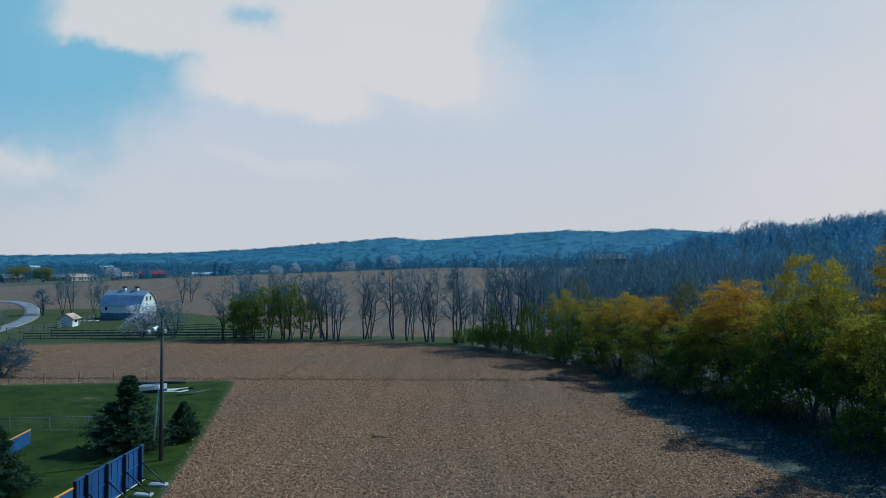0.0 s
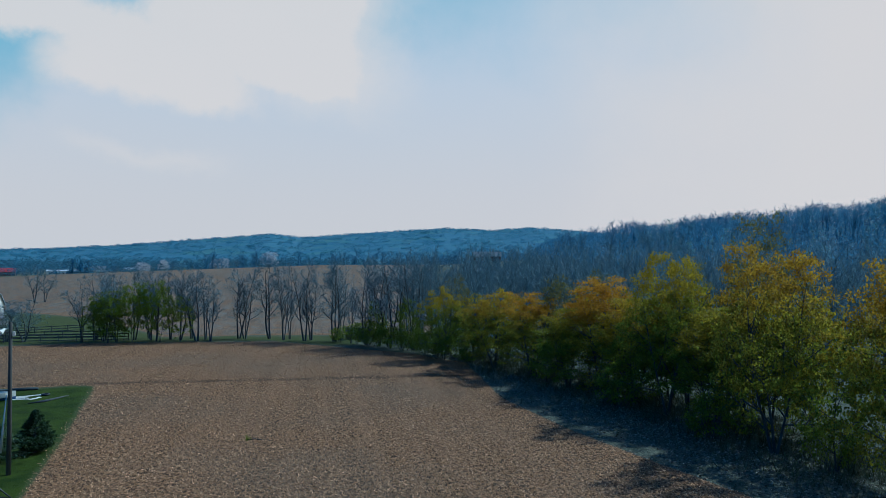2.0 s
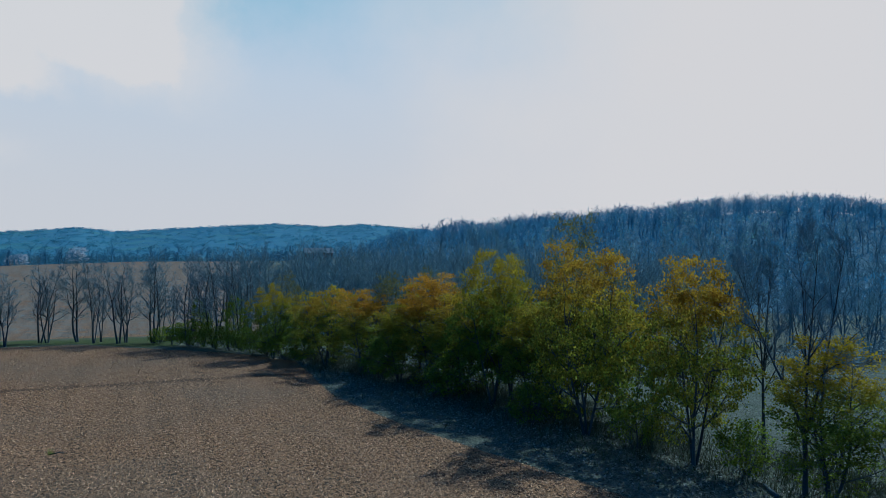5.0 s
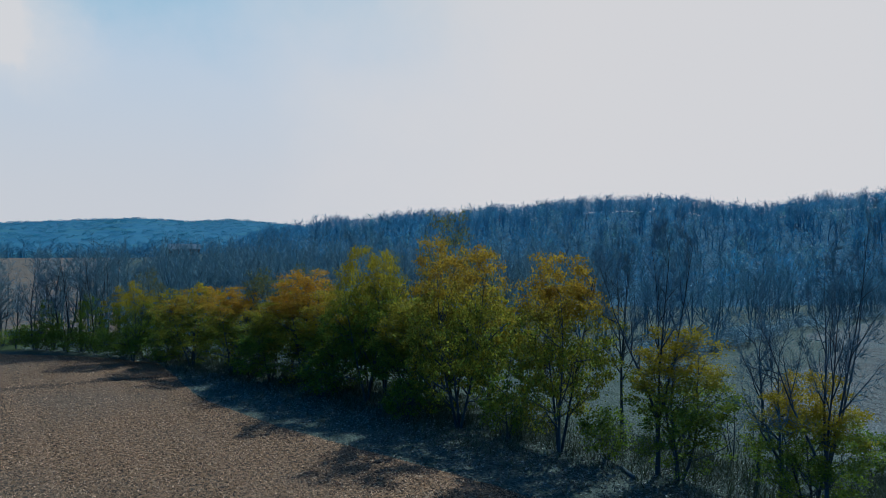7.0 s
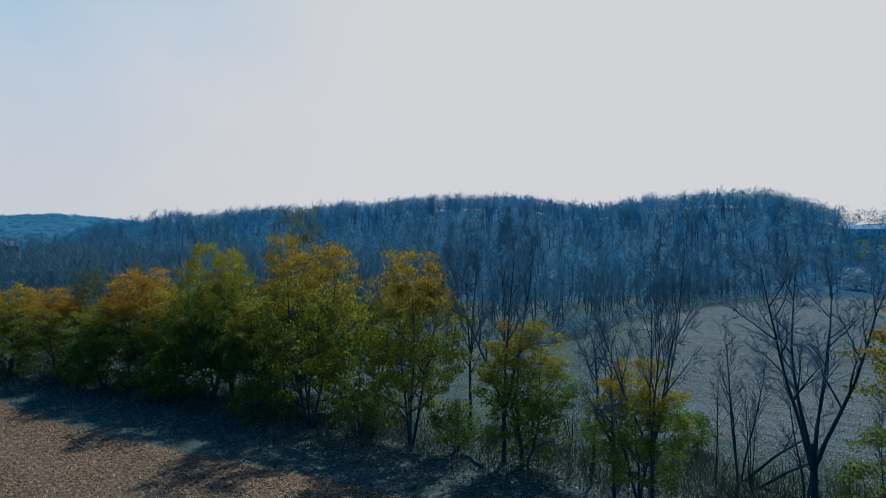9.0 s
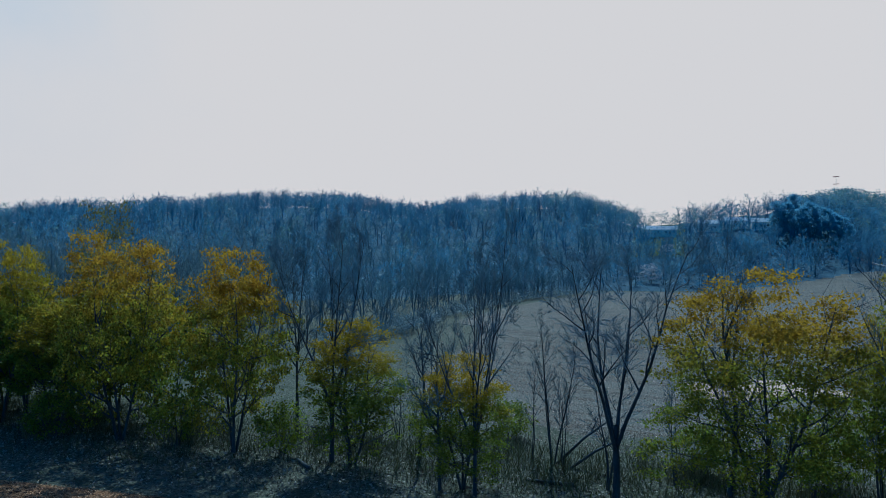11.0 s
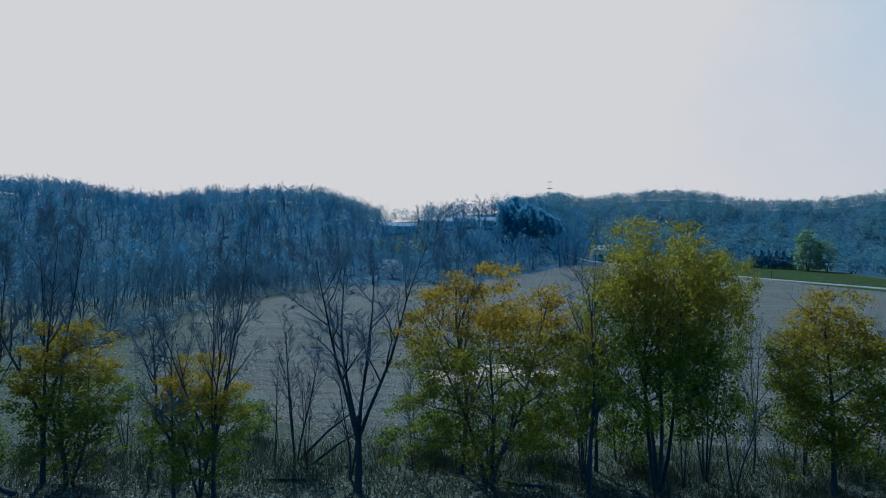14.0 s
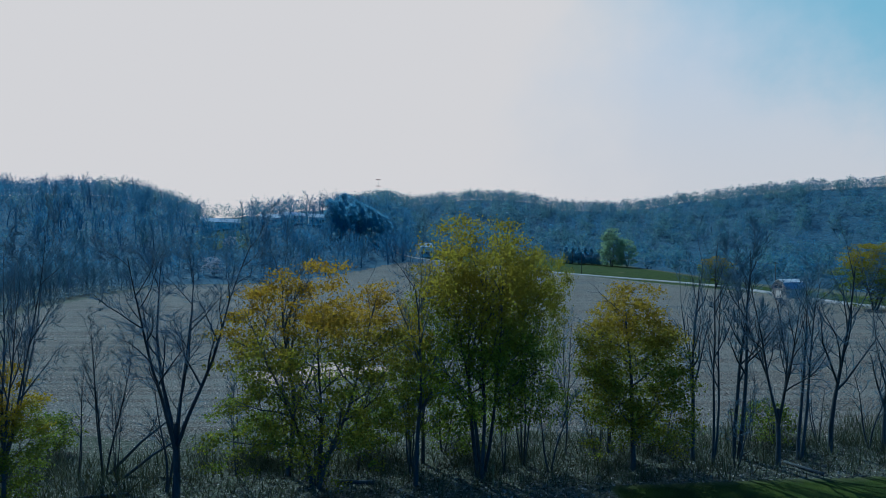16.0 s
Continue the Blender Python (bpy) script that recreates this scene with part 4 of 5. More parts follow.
def twig_template(seed, height=15.0, width=10.0, count=64, size=1.4, low=0.04):
    """A rounded leafless crown seen from far off: a haze of fine twigs fanning up and out from the stem."""
    r = np.random.RandomState(seed)
    d = r.normal(size=(count, 3))
    d /= np.linalg.norm(d, axis=1)[:, None]
    c = d * r.uniform(0.35, 1.0, (count, 1)) ** 0.5 * [width / 2, width / 2, height * (1 - low) / 2] + [0, 0, height * (1 + low) / 2]
    u = d * [1, 1, 0.6] + r.normal(size=(count, 3)) * 0.45 + [0, 0, 1.0]
    u /= np.linalg.norm(u, axis=1)[:, None]
    v = np.cross(u, r.normal(size=(count, 3)))
    v /= np.linalg.norm(v, axis=1)[:, None]
    s = size * r.uniform(0.6, 1.3, (count, 1))
    verts = np.stack([c - u * s * 0.7, c + v * s * 0.12, c + u * s * 0.7, c - v * s * 0.12], 1).reshape(-1, 3)
    i = np.arange(count)[:, None] * 4
    f = np.concatenate([i + [0, 1, 2], i + [0, 2, 3]], 1).reshape(-1, 3)
    return verts, f


def plant(name, templates, places, mat, label):
    """One mesh of many trees; places: x, y, height scale, width scale."""
    r = np.random.RandomState(len(places))
    V, F, N, base = [], [], [], 0
    pick = r.randint(0, len(templates), len(places))
    turn = r.uniform(0, 2 * np.pi, len(places))
    z = ground_z(places[:, 0], places[:, 1])
    for k, (tv, tf, *out) in enumerate(templates):
        sel = np.where(pick == k)[0]
        if not len(sel):
            continue
        c, s = np.cos(turn[sel])[:, None], np.sin(turn[sel])[:, None]
        hs, ws = places[sel, 2][:, None], places[sel, 3][:, None]
        x = (tv[:, 0] * c - tv[:, 1] * s) * ws + places[sel, 0][:, None]
        y = (tv[:, 0] * s + tv[:, 1] * c) * ws + places[sel, 1][:, None]
        zz = tv[:, 2] * hs + z[sel][:, None]
        V.append(np.stack([x, y, zz], -1).reshape(-1, 3))
        F.append((tf[None] + (np.arange(len(sel)) * len(tv))[:, None, None]).reshape(-1, 3) + base)
        if out:
            o = out[0]
            N.append(np.stack([o[:, 0] * c - o[:, 1] * s, o[:, 0] * s + o[:, 1] * c, o[:, 2] + 0 * c], -1).reshape(-1, 3))
        base += len(sel) * len(tv)
    V, F = np.concatenate(V), np.concatenate(F)
    me = mesh_from(name, V, F, np.full(len(F), 3), [mat])
    if N:  # crowns shade as rounded bodies
        me.normals_split_custom_set_from_vertices(np.concatenate(N).tolist())
    return tagged(new(name, me), label, "woods", kind="stuff")


def scatter(seed, count, a0, a1, near, far, keep=None, h=(0.8, 1.15), w=(0.8, 1.2)):
    """Random places in a sector of the land; near and far may depend on the heading."""
    r = np.random.RandomState(seed)
    a = r.uniform(a0, a1, count * 3)
    n, f = (np.asarray(g(a) if callable(g) else np.full(a.shape, g), float) for g in (near, far))
    d = np.sqrt(r.uniform(0, 1, a.shape) * (f ** 2 - n ** 2) + n ** 2)
    x, y = d * np.sin(np.radians(a)), d * np.cos(np.radians(a))
    ok = np.ones(a.shape, bool) if keep is None else keep(x, y, a, d)
    x, y = x[ok][:count], y[ok][:count]
    return np.stack([x, y, r.uniform(*h, len(x)), r.uniform(*w, len(x))], 1)


PLAIN_CROWNS = [leaf_template(s + 40, count=80, size=0.8) for s in range(4)]
BARES = [bare_template(s) for s in range(6)]
FAR_BARES = [bare_template(s + 30, 16.0, 9, 4, 2, 1.7) for s in range(8)]
SOFT_CROWNS = [leaf_template(s + 60, count=110, size=1.0, low=0.02) for s in range(5)]
TWIGS = [twig_template(s + 80) for s in range(6)]
BUSHES = [leaf_template(s + 20, count=40, size=1.2) for s in range(4)]
VILLAGE_CROWNS = [leaf_template(s + 20, count=70, size=1.15, low=0.05, rounded=False) for s in range(5)]


def wood_foot(a):
    return np.interp(a, [10, 40, 55, 68, 80, 92], [170, 215, 228, 282, 292, 420])


def thinning(x, y, a, d):
    """Lets the wood thin out towards the open field."""
    return np.random.RandomState(8).rand(len(a)) < np.clip((a - 4) / 9, 0.02, 1)


def clear(x, y, a, d):
    """Keeps the house plots on the ridge and the rise round the long house open."""
    plots = (a > 75.2) & (a < 78.4) & (d > 470)
    lots = (a > 78.4) & (a < 85.5) & (d > 500) & (np.random.RandomState(5).rand(len(a)) < 0.75)
    rise = (a < 18) & (d < 440)
    return ~plots & ~lots & ~rise


hillside = scatter(1, 1220, 9, 92, wood_foot, 600, clear, h=(0.7, 1.05), w=(1.0, 1.4))
hillside[:, 2] *= np.interp(np.degrees(np.arctan2(hillside[:, 0], hillside[:, 1])), [9, 17, 24, 34], [0.4, 0.6, 0.9, 1.0])
near_side = np.hypot(hillside[:, 0], hillside[:, 1]) < 400
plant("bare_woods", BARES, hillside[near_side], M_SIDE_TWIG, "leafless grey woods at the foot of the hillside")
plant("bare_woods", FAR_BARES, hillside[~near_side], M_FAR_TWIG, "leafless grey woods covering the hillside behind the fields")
haze_of_twigs = scatter(12, 1700, 9, 92, wood_foot, 640, clear, h=(0.6, 1.0), w=(0.8, 1.4))
haze_of_twigs = np.concatenate([haze_of_twigs, scatter(13, 1000, 12, 92, 520, 640, clear, h=(0.65, 1.0), w=(0.7, 1.2)), scatter(19, 650, 14, 92, 595, 720, clear, h=(0.45, 0.85), w=(0.9, 1.4))])
haze_of_twigs[:, 2] *= np.interp(np.degrees(np.arctan2(haze_of_twigs[:, 0], haze_of_twigs[:, 1])), [9, 17, 24, 34], [0.4, 0.6, 0.9, 1.0])
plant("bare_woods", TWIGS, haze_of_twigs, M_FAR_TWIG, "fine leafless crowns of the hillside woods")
plant("bare_woods", BARES, scatter(2, 380, 4, 47, lambda a: np.interp(a, [4, 12, 22, 30, 40, 47], [134, 126, 112, 100, 95, 105]), 230, thinning, h=(0.75, 1.1)), M_NEAR_TWIG, "leafless grey wood behind the hedgerow")
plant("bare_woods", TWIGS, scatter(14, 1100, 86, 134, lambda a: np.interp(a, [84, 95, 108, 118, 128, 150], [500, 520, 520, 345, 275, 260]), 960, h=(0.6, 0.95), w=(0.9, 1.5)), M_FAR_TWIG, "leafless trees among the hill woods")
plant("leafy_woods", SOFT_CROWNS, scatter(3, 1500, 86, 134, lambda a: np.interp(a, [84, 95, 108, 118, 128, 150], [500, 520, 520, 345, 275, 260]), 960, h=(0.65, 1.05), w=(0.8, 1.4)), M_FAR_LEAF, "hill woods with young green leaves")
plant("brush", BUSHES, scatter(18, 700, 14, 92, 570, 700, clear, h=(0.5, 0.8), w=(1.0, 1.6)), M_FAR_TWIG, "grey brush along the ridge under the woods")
plant("leafy_woods", PLAIN_CROWNS, np.concatenate([scatter(15, 90, 68, 75.7, 520, 625, h=(0.85, 1.25), w=(0.6, 0.95)), scatter(16, 46, 78.6, 92, 525, 620, h=(0.85, 1.35), w=(0.35, 0.65)), scatter(23, 24, 75.5, 78.5, 545, 610, h=(0.5, 0.9), w=(0.5, 0.9))]), M_FAR_LEAF, "pale budding trees along the ridge")
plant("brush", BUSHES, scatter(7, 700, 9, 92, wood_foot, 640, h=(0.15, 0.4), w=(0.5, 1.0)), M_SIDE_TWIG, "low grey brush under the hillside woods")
plant("leafy_woods", PLAIN_CROWNS, scatter(6, 170, 25, 90, lambda a: wood_foot(a) + 60, 540, clear, h=(0.8, 1.1), w=(0.7, 1.0)), M_FAR_LEAF, "budding green trees among the leafless hillside woods")
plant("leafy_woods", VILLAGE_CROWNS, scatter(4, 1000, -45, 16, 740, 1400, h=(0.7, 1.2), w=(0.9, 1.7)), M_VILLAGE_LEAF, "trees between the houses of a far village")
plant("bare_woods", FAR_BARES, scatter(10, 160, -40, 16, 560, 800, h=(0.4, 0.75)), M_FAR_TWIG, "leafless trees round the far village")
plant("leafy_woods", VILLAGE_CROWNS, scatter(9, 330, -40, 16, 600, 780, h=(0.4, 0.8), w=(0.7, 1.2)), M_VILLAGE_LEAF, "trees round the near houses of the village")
plant("bare_woods", FAR_BARES, scatter(22, 110, -9, 14, 470, 530, h=(0.35, 0.75), w=(0.7, 1.2)), M_FAR_TWIG, "leafless trees along the crest of the back field")
FAR_CROWNS = [leaf_template(s + 90, 15.0, 12.0, 34, 2.6, 0.02, False) for s in range(4)]
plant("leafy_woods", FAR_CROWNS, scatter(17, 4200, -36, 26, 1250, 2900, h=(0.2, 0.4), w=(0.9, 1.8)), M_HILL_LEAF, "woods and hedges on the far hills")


def field_edge(a):
    return np.interp(a, [48, 53, 57.4, 64, 70, 73], [105, 112, 132, 195, 254, 290])


plant("bare_woods", BARES, scatter(20, 170, 49, 71, lambda a: field_edge(a) + 6, lambda a: np.maximum(wood_foot(a), field_edge(a) + 12), h=(0.35, 0.8), w=(0.6, 1.0)), M_SIDE_TWIG, "young leafless trees between the field and the hillside woods")
plant("brush", TWIGS, scatter(21, 240, 50, 72, field_edge, lambda a: field_edge(a) + 14, h=(0.1, 0.26), w=(0.3, 0.7)), M_NEAR_TWIG, "low brush along the edge of the eastern field")

# ---- buildings ----
def shell(name, faces, mat, parent, label=""):
    """A mesh from faces given as lists of corners."""
    v, f, n = [], [], []
    for face in faces:
        f += range(len(v), len(v) + len(face))
        v += face
        n.append(len(face))
    return part(name, mesh_from(name, v, f, n, [mat]), parent, label)


def box_faces(x0, x1, y0, y1, z0, z1):
    a, b, c, d = (x0, y0), (x1, y0), (x1, y1), (x0, y1)
    out = [[(*p, z0) for p in (d, c, b, a)], [(*p, z1) for p in (a, b, c, d)]]
    for p, q in ((a, b), (b, c), (c, d), (d, a)):
        out.append([(*p, z0), (*q, z0), (*q, z1), (*p, z1)])
    return out


def block(name, size, mat, parent, label="", bevel=0.0, at=(0, 0, 0), turn=0.0):
    """A bevelled block as one part; size: x0, x1, y0, y1, z0, z1."""
    bm = bmesh.new()
    bmesh.ops.create_cube(bm, size=1)
    x0, x1, y0, y1, z0, z1 = size
    for v in bm.verts:
        v.co = Vector(((x0 + x1) / 2 + v.co.x * (x1 - x0), (y0 + y1) / 2 + v.co.y * (y1 - y0), (z0 + z1) / 2 + v.co.z * (z1 - z0)))
    if bevel:
        bmesh.ops.bevel(bm, geom=bm.edges[:], offset=bevel, segments=1, affect="EDGES")
    me = bpy.data.meshes.new(name)
    bm.to_mesh(me)
    bm.free()
    me.materials.append(mat)
    ob = part(name, me, parent, label)
    ob.matrix_basis = pose(*at, 0, 0, turn)
    return ob


def slab(a, b, c, d, thick):
    """A roof slope with thickness from four corners."""
    n = (Vector(b) - Vector(a)).cross(Vector(d) - Vector(a)).normalized() * thick
    top = [tuple(Vector(p) + n) for p in (a, b, c, d)]
    low = [tuple(p) for p in (a, b, c, d)]
    faces = [top, low[::-1]]
    for i in range(4):
        j = (i + 1) % 4
        faces.append([low[i], low[j], top[j], top[i]])
    return faces


def thing(name, x, y, turn, label, category, group="", lift=0.0):
    ob = new(name)
    ob.matrix_basis = pose(x, y, float(ground_z(x, y)) + lift, 0, 0, turn)
    return tagged(ob, label, category, group)


def window(parent, frame_at, wide, tall, axis):
    """A window set 3 cm proud of a wall: frame with a dark pane on it. axis: the wall's outward side, x or y with a sign."""
    x, y, z = frame_at
    s = -1 if axis[0] == "-" else 1
    if axis[1] == "y":
        fr = block("window", (x - wide / 2 - 0.12, x + wide / 2 + 0.12, *sorted((y, y + s * 0.06)), z - 0.12, z + tall + 0.12), M_WHITE, parent, "", 0.01)
        block("pane", (x - wide / 2, x + wide / 2, *sorted((y + s * 0.03, y + s * 0.09)), z, z + tall), M_PANE, fr)
    else:
        fr = block("window", (*sorted((x, x + s * 0.06)), y - wide / 2 - 0.12, y + wide / 2 + 0.12, z - 0.12, z + tall + 0.12), M_WHITE, parent, "", 0.01)
        block("pane", (*sorted((x + s * 0.03, x + s * 0.09)), y - wide / 2, y + wide / 2, z, z + tall), M_PANE, fr)


def gambrel(name, x, y, turn, label, long_side, width, wall, ridge, wall_mat, roof_mat, base_mat=None, base=0.0, lift=0.0, top_mat=None):
    """A barn with a two-pitched roof; its corner stands at x, y, its length runs along local x, its width to local -y."""
    ob = thing(name, x, y, turn, label, "barn", lift=lift)
    L, W = long_side, width
    kx, kz = W * 0.2, wall + (ridge - wall) * 0.62
    prof = [(0, base), (0, wall), (kx, kz), (W / 2, ridge), (W - kx, kz), (W, wall), (W, base)]
    gable = [[(0, -p, z) for p, z in prof], [(L, -p, z) for p, z in prof][::-1]]
    side = [[(L, 0, base), (0, 0, base), (0, 0, wall), (L, 0, wall)], [(0, -W, base), (L, -W, base), (L, -W, wall), (0, -W, wall)]]
    shell("wall", gable + side, wall_mat, ob)
    if base_mat:
        block("foundation", (-0.06, L + 0.06, -W - 0.06, 0.06, -0.6, base), base_mat, ob, "rough stone foundation wall", 0.03)
    over = 0.35
    k = [(-over, wall - 0.35), (kx, kz + 0.05), (W / 2, ridge + 0.05), (W - kx, kz + 0.05), (W + over, wall - 0.35)]
    for i in range(4):
        (p0, z0), (p1, z1) = k[i], k[i + 1]
        shell("roof", slab((L + over, -p0, z0), (-over, -p0, z0), (-over, -p1, z1), (L + over, -p1, z1), 0.16), roof_mat if i in (0, 3) else (top_mat or roof_mat), ob)
    return ob


barn = gambrel("barn", -79.0, 183.1, 170.3, "white barn with a slate gambrel roof and two cupolas", 11.4, 7.3, 3.9, 7.4, M_WHITE, M_SLATE, M_STONE, 1.7)
for px in (3.4, 7.0):
    cup = block("cupola", (px - 0.4, px + 0.4, -4.05, -3.25, 7.3, 8.1), M_WHITE, barn, "white louvred cupola", 0.03)
    shell("cap", slab((px + 0.5, -3.15, 8.1), (px - 0.5, -3.15, 8.1), (px - 0.5, -3.65, 8.55), (px + 0.5, -3.65, 8.55), 0.05) + slab((px - 0.5, -4.15, 8.1), (px + 0.5, -4.15, 8.1), (px + 0.5, -3.65, 8.55), (px - 0.5, -3.65, 8.55), 0.05), M_DARK, cup)
window(barn, (9.8, 0.0, 2.4), 0.7, 0.9, "+y")
for wy in (-2.8, -4.5):
    window(barn, (0.0, wy, 4.9), 0.6, 1.1, "-x")
block("door", (-0.08, -0.02, -4.4, -2.9, 1.8, 3.8), M_WHITE, barn, "white hayloft door", 0.01)
block("door", (-0.13, -0.07, -6.6, -5.2, 0.0, 1.65), M_BRICK, barn, "", 0.01)


def house(name, x, y, turn, label, L, W, wall, ridge, wall_mat, roof_mat, category="house", windows=3, chimney=True, lift=0.0):
    """A gabled house centred on x, y with its front on local -y."""
    ob = thing(name, x, y, turn, label, category, lift=lift)
    a, b = L / 2, W / 2
    gable = [[(-a, -b, -1.5), (-a, -b, wall), (-a, 0, ridge), (-a, b, wall), (-a, b, -1.5)], [(a, b, -1.5), (a, b, wall), (a, 0, ridge), (a, -b, wall), (a, -b, -1.5)]]
    side = [[(-a, -b, -1.5), (a, -b, -1.5), (a, -b, wall), (-a, -b, wall)], [(a, b, -1.5), (-a, b, -1.5), (-a, b, wall), (a, b, wall)]]
    shell("wall", gable + side, wall_mat, ob)
    o, dz = 0.4, (ridge - wall) * 0.4 / b
    shell("roof", slab((-a - o, -b - o, wall - dz + 0.04), (a + o, -b - o, wall - dz + 0.04), (a + o, 0, ridge + 0.04), (-a - o, 0, ridge + 0.04), 0.18), roof_mat, ob)
    shell("roof", slab((a + o, b + o, wall - dz + 0.04), (-a - o, b + o, wall - dz + 0.04), (-a - o, 0, ridge + 0.04), (a + o, 0, ridge + 0.04), 0.18), roof_mat, ob)
    for k in range(windows):
        window(ob, (-a + L * (k + 0.5) / windows, -b, 1.0), min(1.3, L / windows * 0.5), 1.3, "-y")
    block("door", (L * 0.5 / max(windows, 1) - 0.5, L * 0.5 / max(windows, 1) + 0.5, -b - 0.08, -b, 0.0, 2.1), M_BRICK, ob, "", 0.01)
    if chimney:
        block("chimney", (a * 0.4, a * 0.4 + 0.8, 0.3, 1.1, ridge - 1.0, ridge + 0.9), M_BRICK, ob, "", 0.03)
    return ob


house("shed", -88.6, 166.4, 97, "small white shed with a tan shingle roof by the pasture", 4.0, 3.0, 1.9, 2.9, M_WHITE, M_TAN_ROOF, "shed", 1, False)


def at(az, r):
    return r * math.sin(radians(az)), r * math.cos(radians(az))


VILLAGE = "village houses"
for az_, r_, turn, L, W, wl, rg, wm, rm, lab in [
        (-31.6, 640, 20, 15, 9, 3.2, 6.0, M_BRICK, M_GREY_ROOF, "far brown house with a grey roof"),
        (-28.9, 640, 10, 13, 8, 3.0, 5.2, M_BRICK, M_GREY_ROOF, "far low brown house with a grey roof"),
        (-27.6, 620, 35, 14, 8, 3.0, 5.4, M_CREAM, M_TAN_ROOF, "far low building with a tan roof"),
        (-26.9, 625, 10, 14, 8, 3.0, 4.8, M_WHITE, M_GREY_ROOF, "far white garage with a grey roof"),
        (-25.0, 690, 60, 9, 7, 4.0, 6.5, M_WHITE, M_GREY_ROOF, "far white house with a grey roof"),
        (-24.3, 690, 15, 10, 7, 3.0, 6.0, M_CREAM, M_TAN_ROOF, "far small house with a tan roof"),
        (-23.6, 700, 70, 8, 7, 4.0, 6.5, M_WHITE, M_GREY_ROOF, "far white house with a grey roof"),
        (-16.4, 760, 0, 14, 9, 4.5, 7.5, M_WHITE, M_GREY_ROOF, "far white house with a grey roof"),
        (-15.2, 760, 0, 12, 8, 3.0, 5.0, M_WHITE, M_GREY_ROOF, "far white house with a grey roof"),
        (-14.0, 770, 10, 16, 9, 4.5, 6.5, M_CREAM, M_TIN, "far cream building with a pale metal roof")]:
    x, y = at(az_, r_)
    house("house", x, y, turn - az_, lab, L, W, wl, rg, wm, rm, chimney=wl > 3.5)
x, y = at(-22.5, 700)
house("shop", x, y, 20, "long shop with a bright red metal roof", 23, 11, 4.0, 7.0, M_BRICK, M_RED_ROOF, "shop", 6, False)
x, y = at(-18.6, 720)
house("warehouse", x, y, 18, "long low white warehouse with a pale roof", 27, 10, 3.6, 4.8, M_WHITE, M_TIN, "warehouse", 5, False)
for az_, r_, L in [(-30.2, 1150, 14), (-25.6, 1100, 18)]:
    x, y = at(az_, r_)
    house("house", x, y, -az_, "very far white building among the trees", L, 10, 4, 6, M_WHITE, M_TIN, windows=4, chimney=False, lift=5)
x, y = at(13.4, 430)
house("house", x, y, -10, "long brown house with a grey roof on the rise", 17, 9, 3.4, 6.2, M_BRICK, M_GREY_ROOF, windows=4, lift=0.5)
x, y = at(2.9, 139)
house("shed", x, y, -5, "low dark shed in the trees at the field corner", 4.5, 3, 1.4, 2.0, M_BRICK, M_DARK, "shed", 1, False)
for az_, r_, turn, L, wl in [(75.9, 500, 30, 13, 4.5), (77.4, 505, 5, 15, 3.2), (80.6, 515, -10, 14, 4.0), (82.4, 520, 12, 15, 4.2), (84.2, 515, 5, 12, 4.0), (92.9, 470, 20, 9, 5.5)]:
    x, y = at(az_, r_)
    house("house", x, y, turn - az_, "pale house with a light grey roof on the ridge", L, 9, wl, wl + 2.6, M_WHITE, M_PALE_ROOF, windows=3, lift=1.0)
barn2 = gambrel("barn", 217.1, -123.4, -75.0, "small grey barn with a gambrel roof and pale metal roof", 7.8, 5.8, 3.2, 5.8, M_CREAM, M_SLATE, top_mat=M_WHITE)
window(barn2, (0.0, -1.9, 3.1), 0.9, 0.9, "-x")
window(barn2, (0.0, -3.9, 3.1), 0.9, 0.9, "-x")
block("door", (-0.08, -0.02, -4.1, -1.8, 0.0, 2.3), M_WHITE, barn2, "white double door", 0.01)

x, y = at(89.1, 620)
mast = thing("radio_mast", x, y, 0, "thin pale radio mast with two red crossbars on the ridge", "mast")
top = 75.0 - float(ground_z(x, y))
block("pole", (-0.08, 0.08, -0.08, 0.08, -0.5, top), M_GALV, mast, "", 0.02)
for z in (top - 0.4, top - 6.0):
    block("crossbar", (-0.3, 0.3, -2.2, 2.2, z, z + 0.5), M_RED_ROOF, mast, "red crossbar", 0.02)

# ---- fences ----
POST_MESH = {}


def board_fence(pts, label, gap=3.0, tall=1.35, rails=3):
    """Posts with boards between them along straight runs."""
    x0, y0 = pts[0]
    ob = thing("board_fence", x0, y0, 0, label, "fence", "pasture fences")
    for (ax, ay), (bx, by) in zip(pts, pts[1:]):
        run = math.hypot(bx - ax, by - ay)
        n = max(int(run / gap), 1)
        turn = math.degrees(math.atan2(by - ay, bx - ax))
        step_ = run / n
        for k in range(n + 1):
            x, y = ax + (bx - ax) * k / n, ay + (by - ay) * k / n
            z = float(ground_z(x, y) - ground_z(x0, y0))
            key = ("post", tall)
            if key in POST_MESH:
                p = part("post", POST_MESH[key], ob)
            else:
                p = block("post", (-0.08, 0.08, -0.08, 0.08, -0.2, tall + 0.1), M_BOARD, ob, "", 0.015)
                POST_MESH[key] = p.data
            p.matrix_basis = pose(x - x0, y - y0, z, 0, 0, turn)
            if k < n:
                for j in range(rails):
                    h = 0.35 + (tall - 0.35) * j / max(rails - 1, 1) - 0.08
                    key = ("rail", round(step_, 2))
                    if key in POST_MESH:
                        b = part("board", POST_MESH[key], ob)
                    else:
                        b = block("board", (0, step_ + 0.04, -0.12, -0.085, -0.08, 0.08), M_BOARD, ob)
                        POST_MESH[key] = b.data
                    b.matrix_basis = pose(x - x0, y - y0, z + h, 0, 0, turn)
    return ob


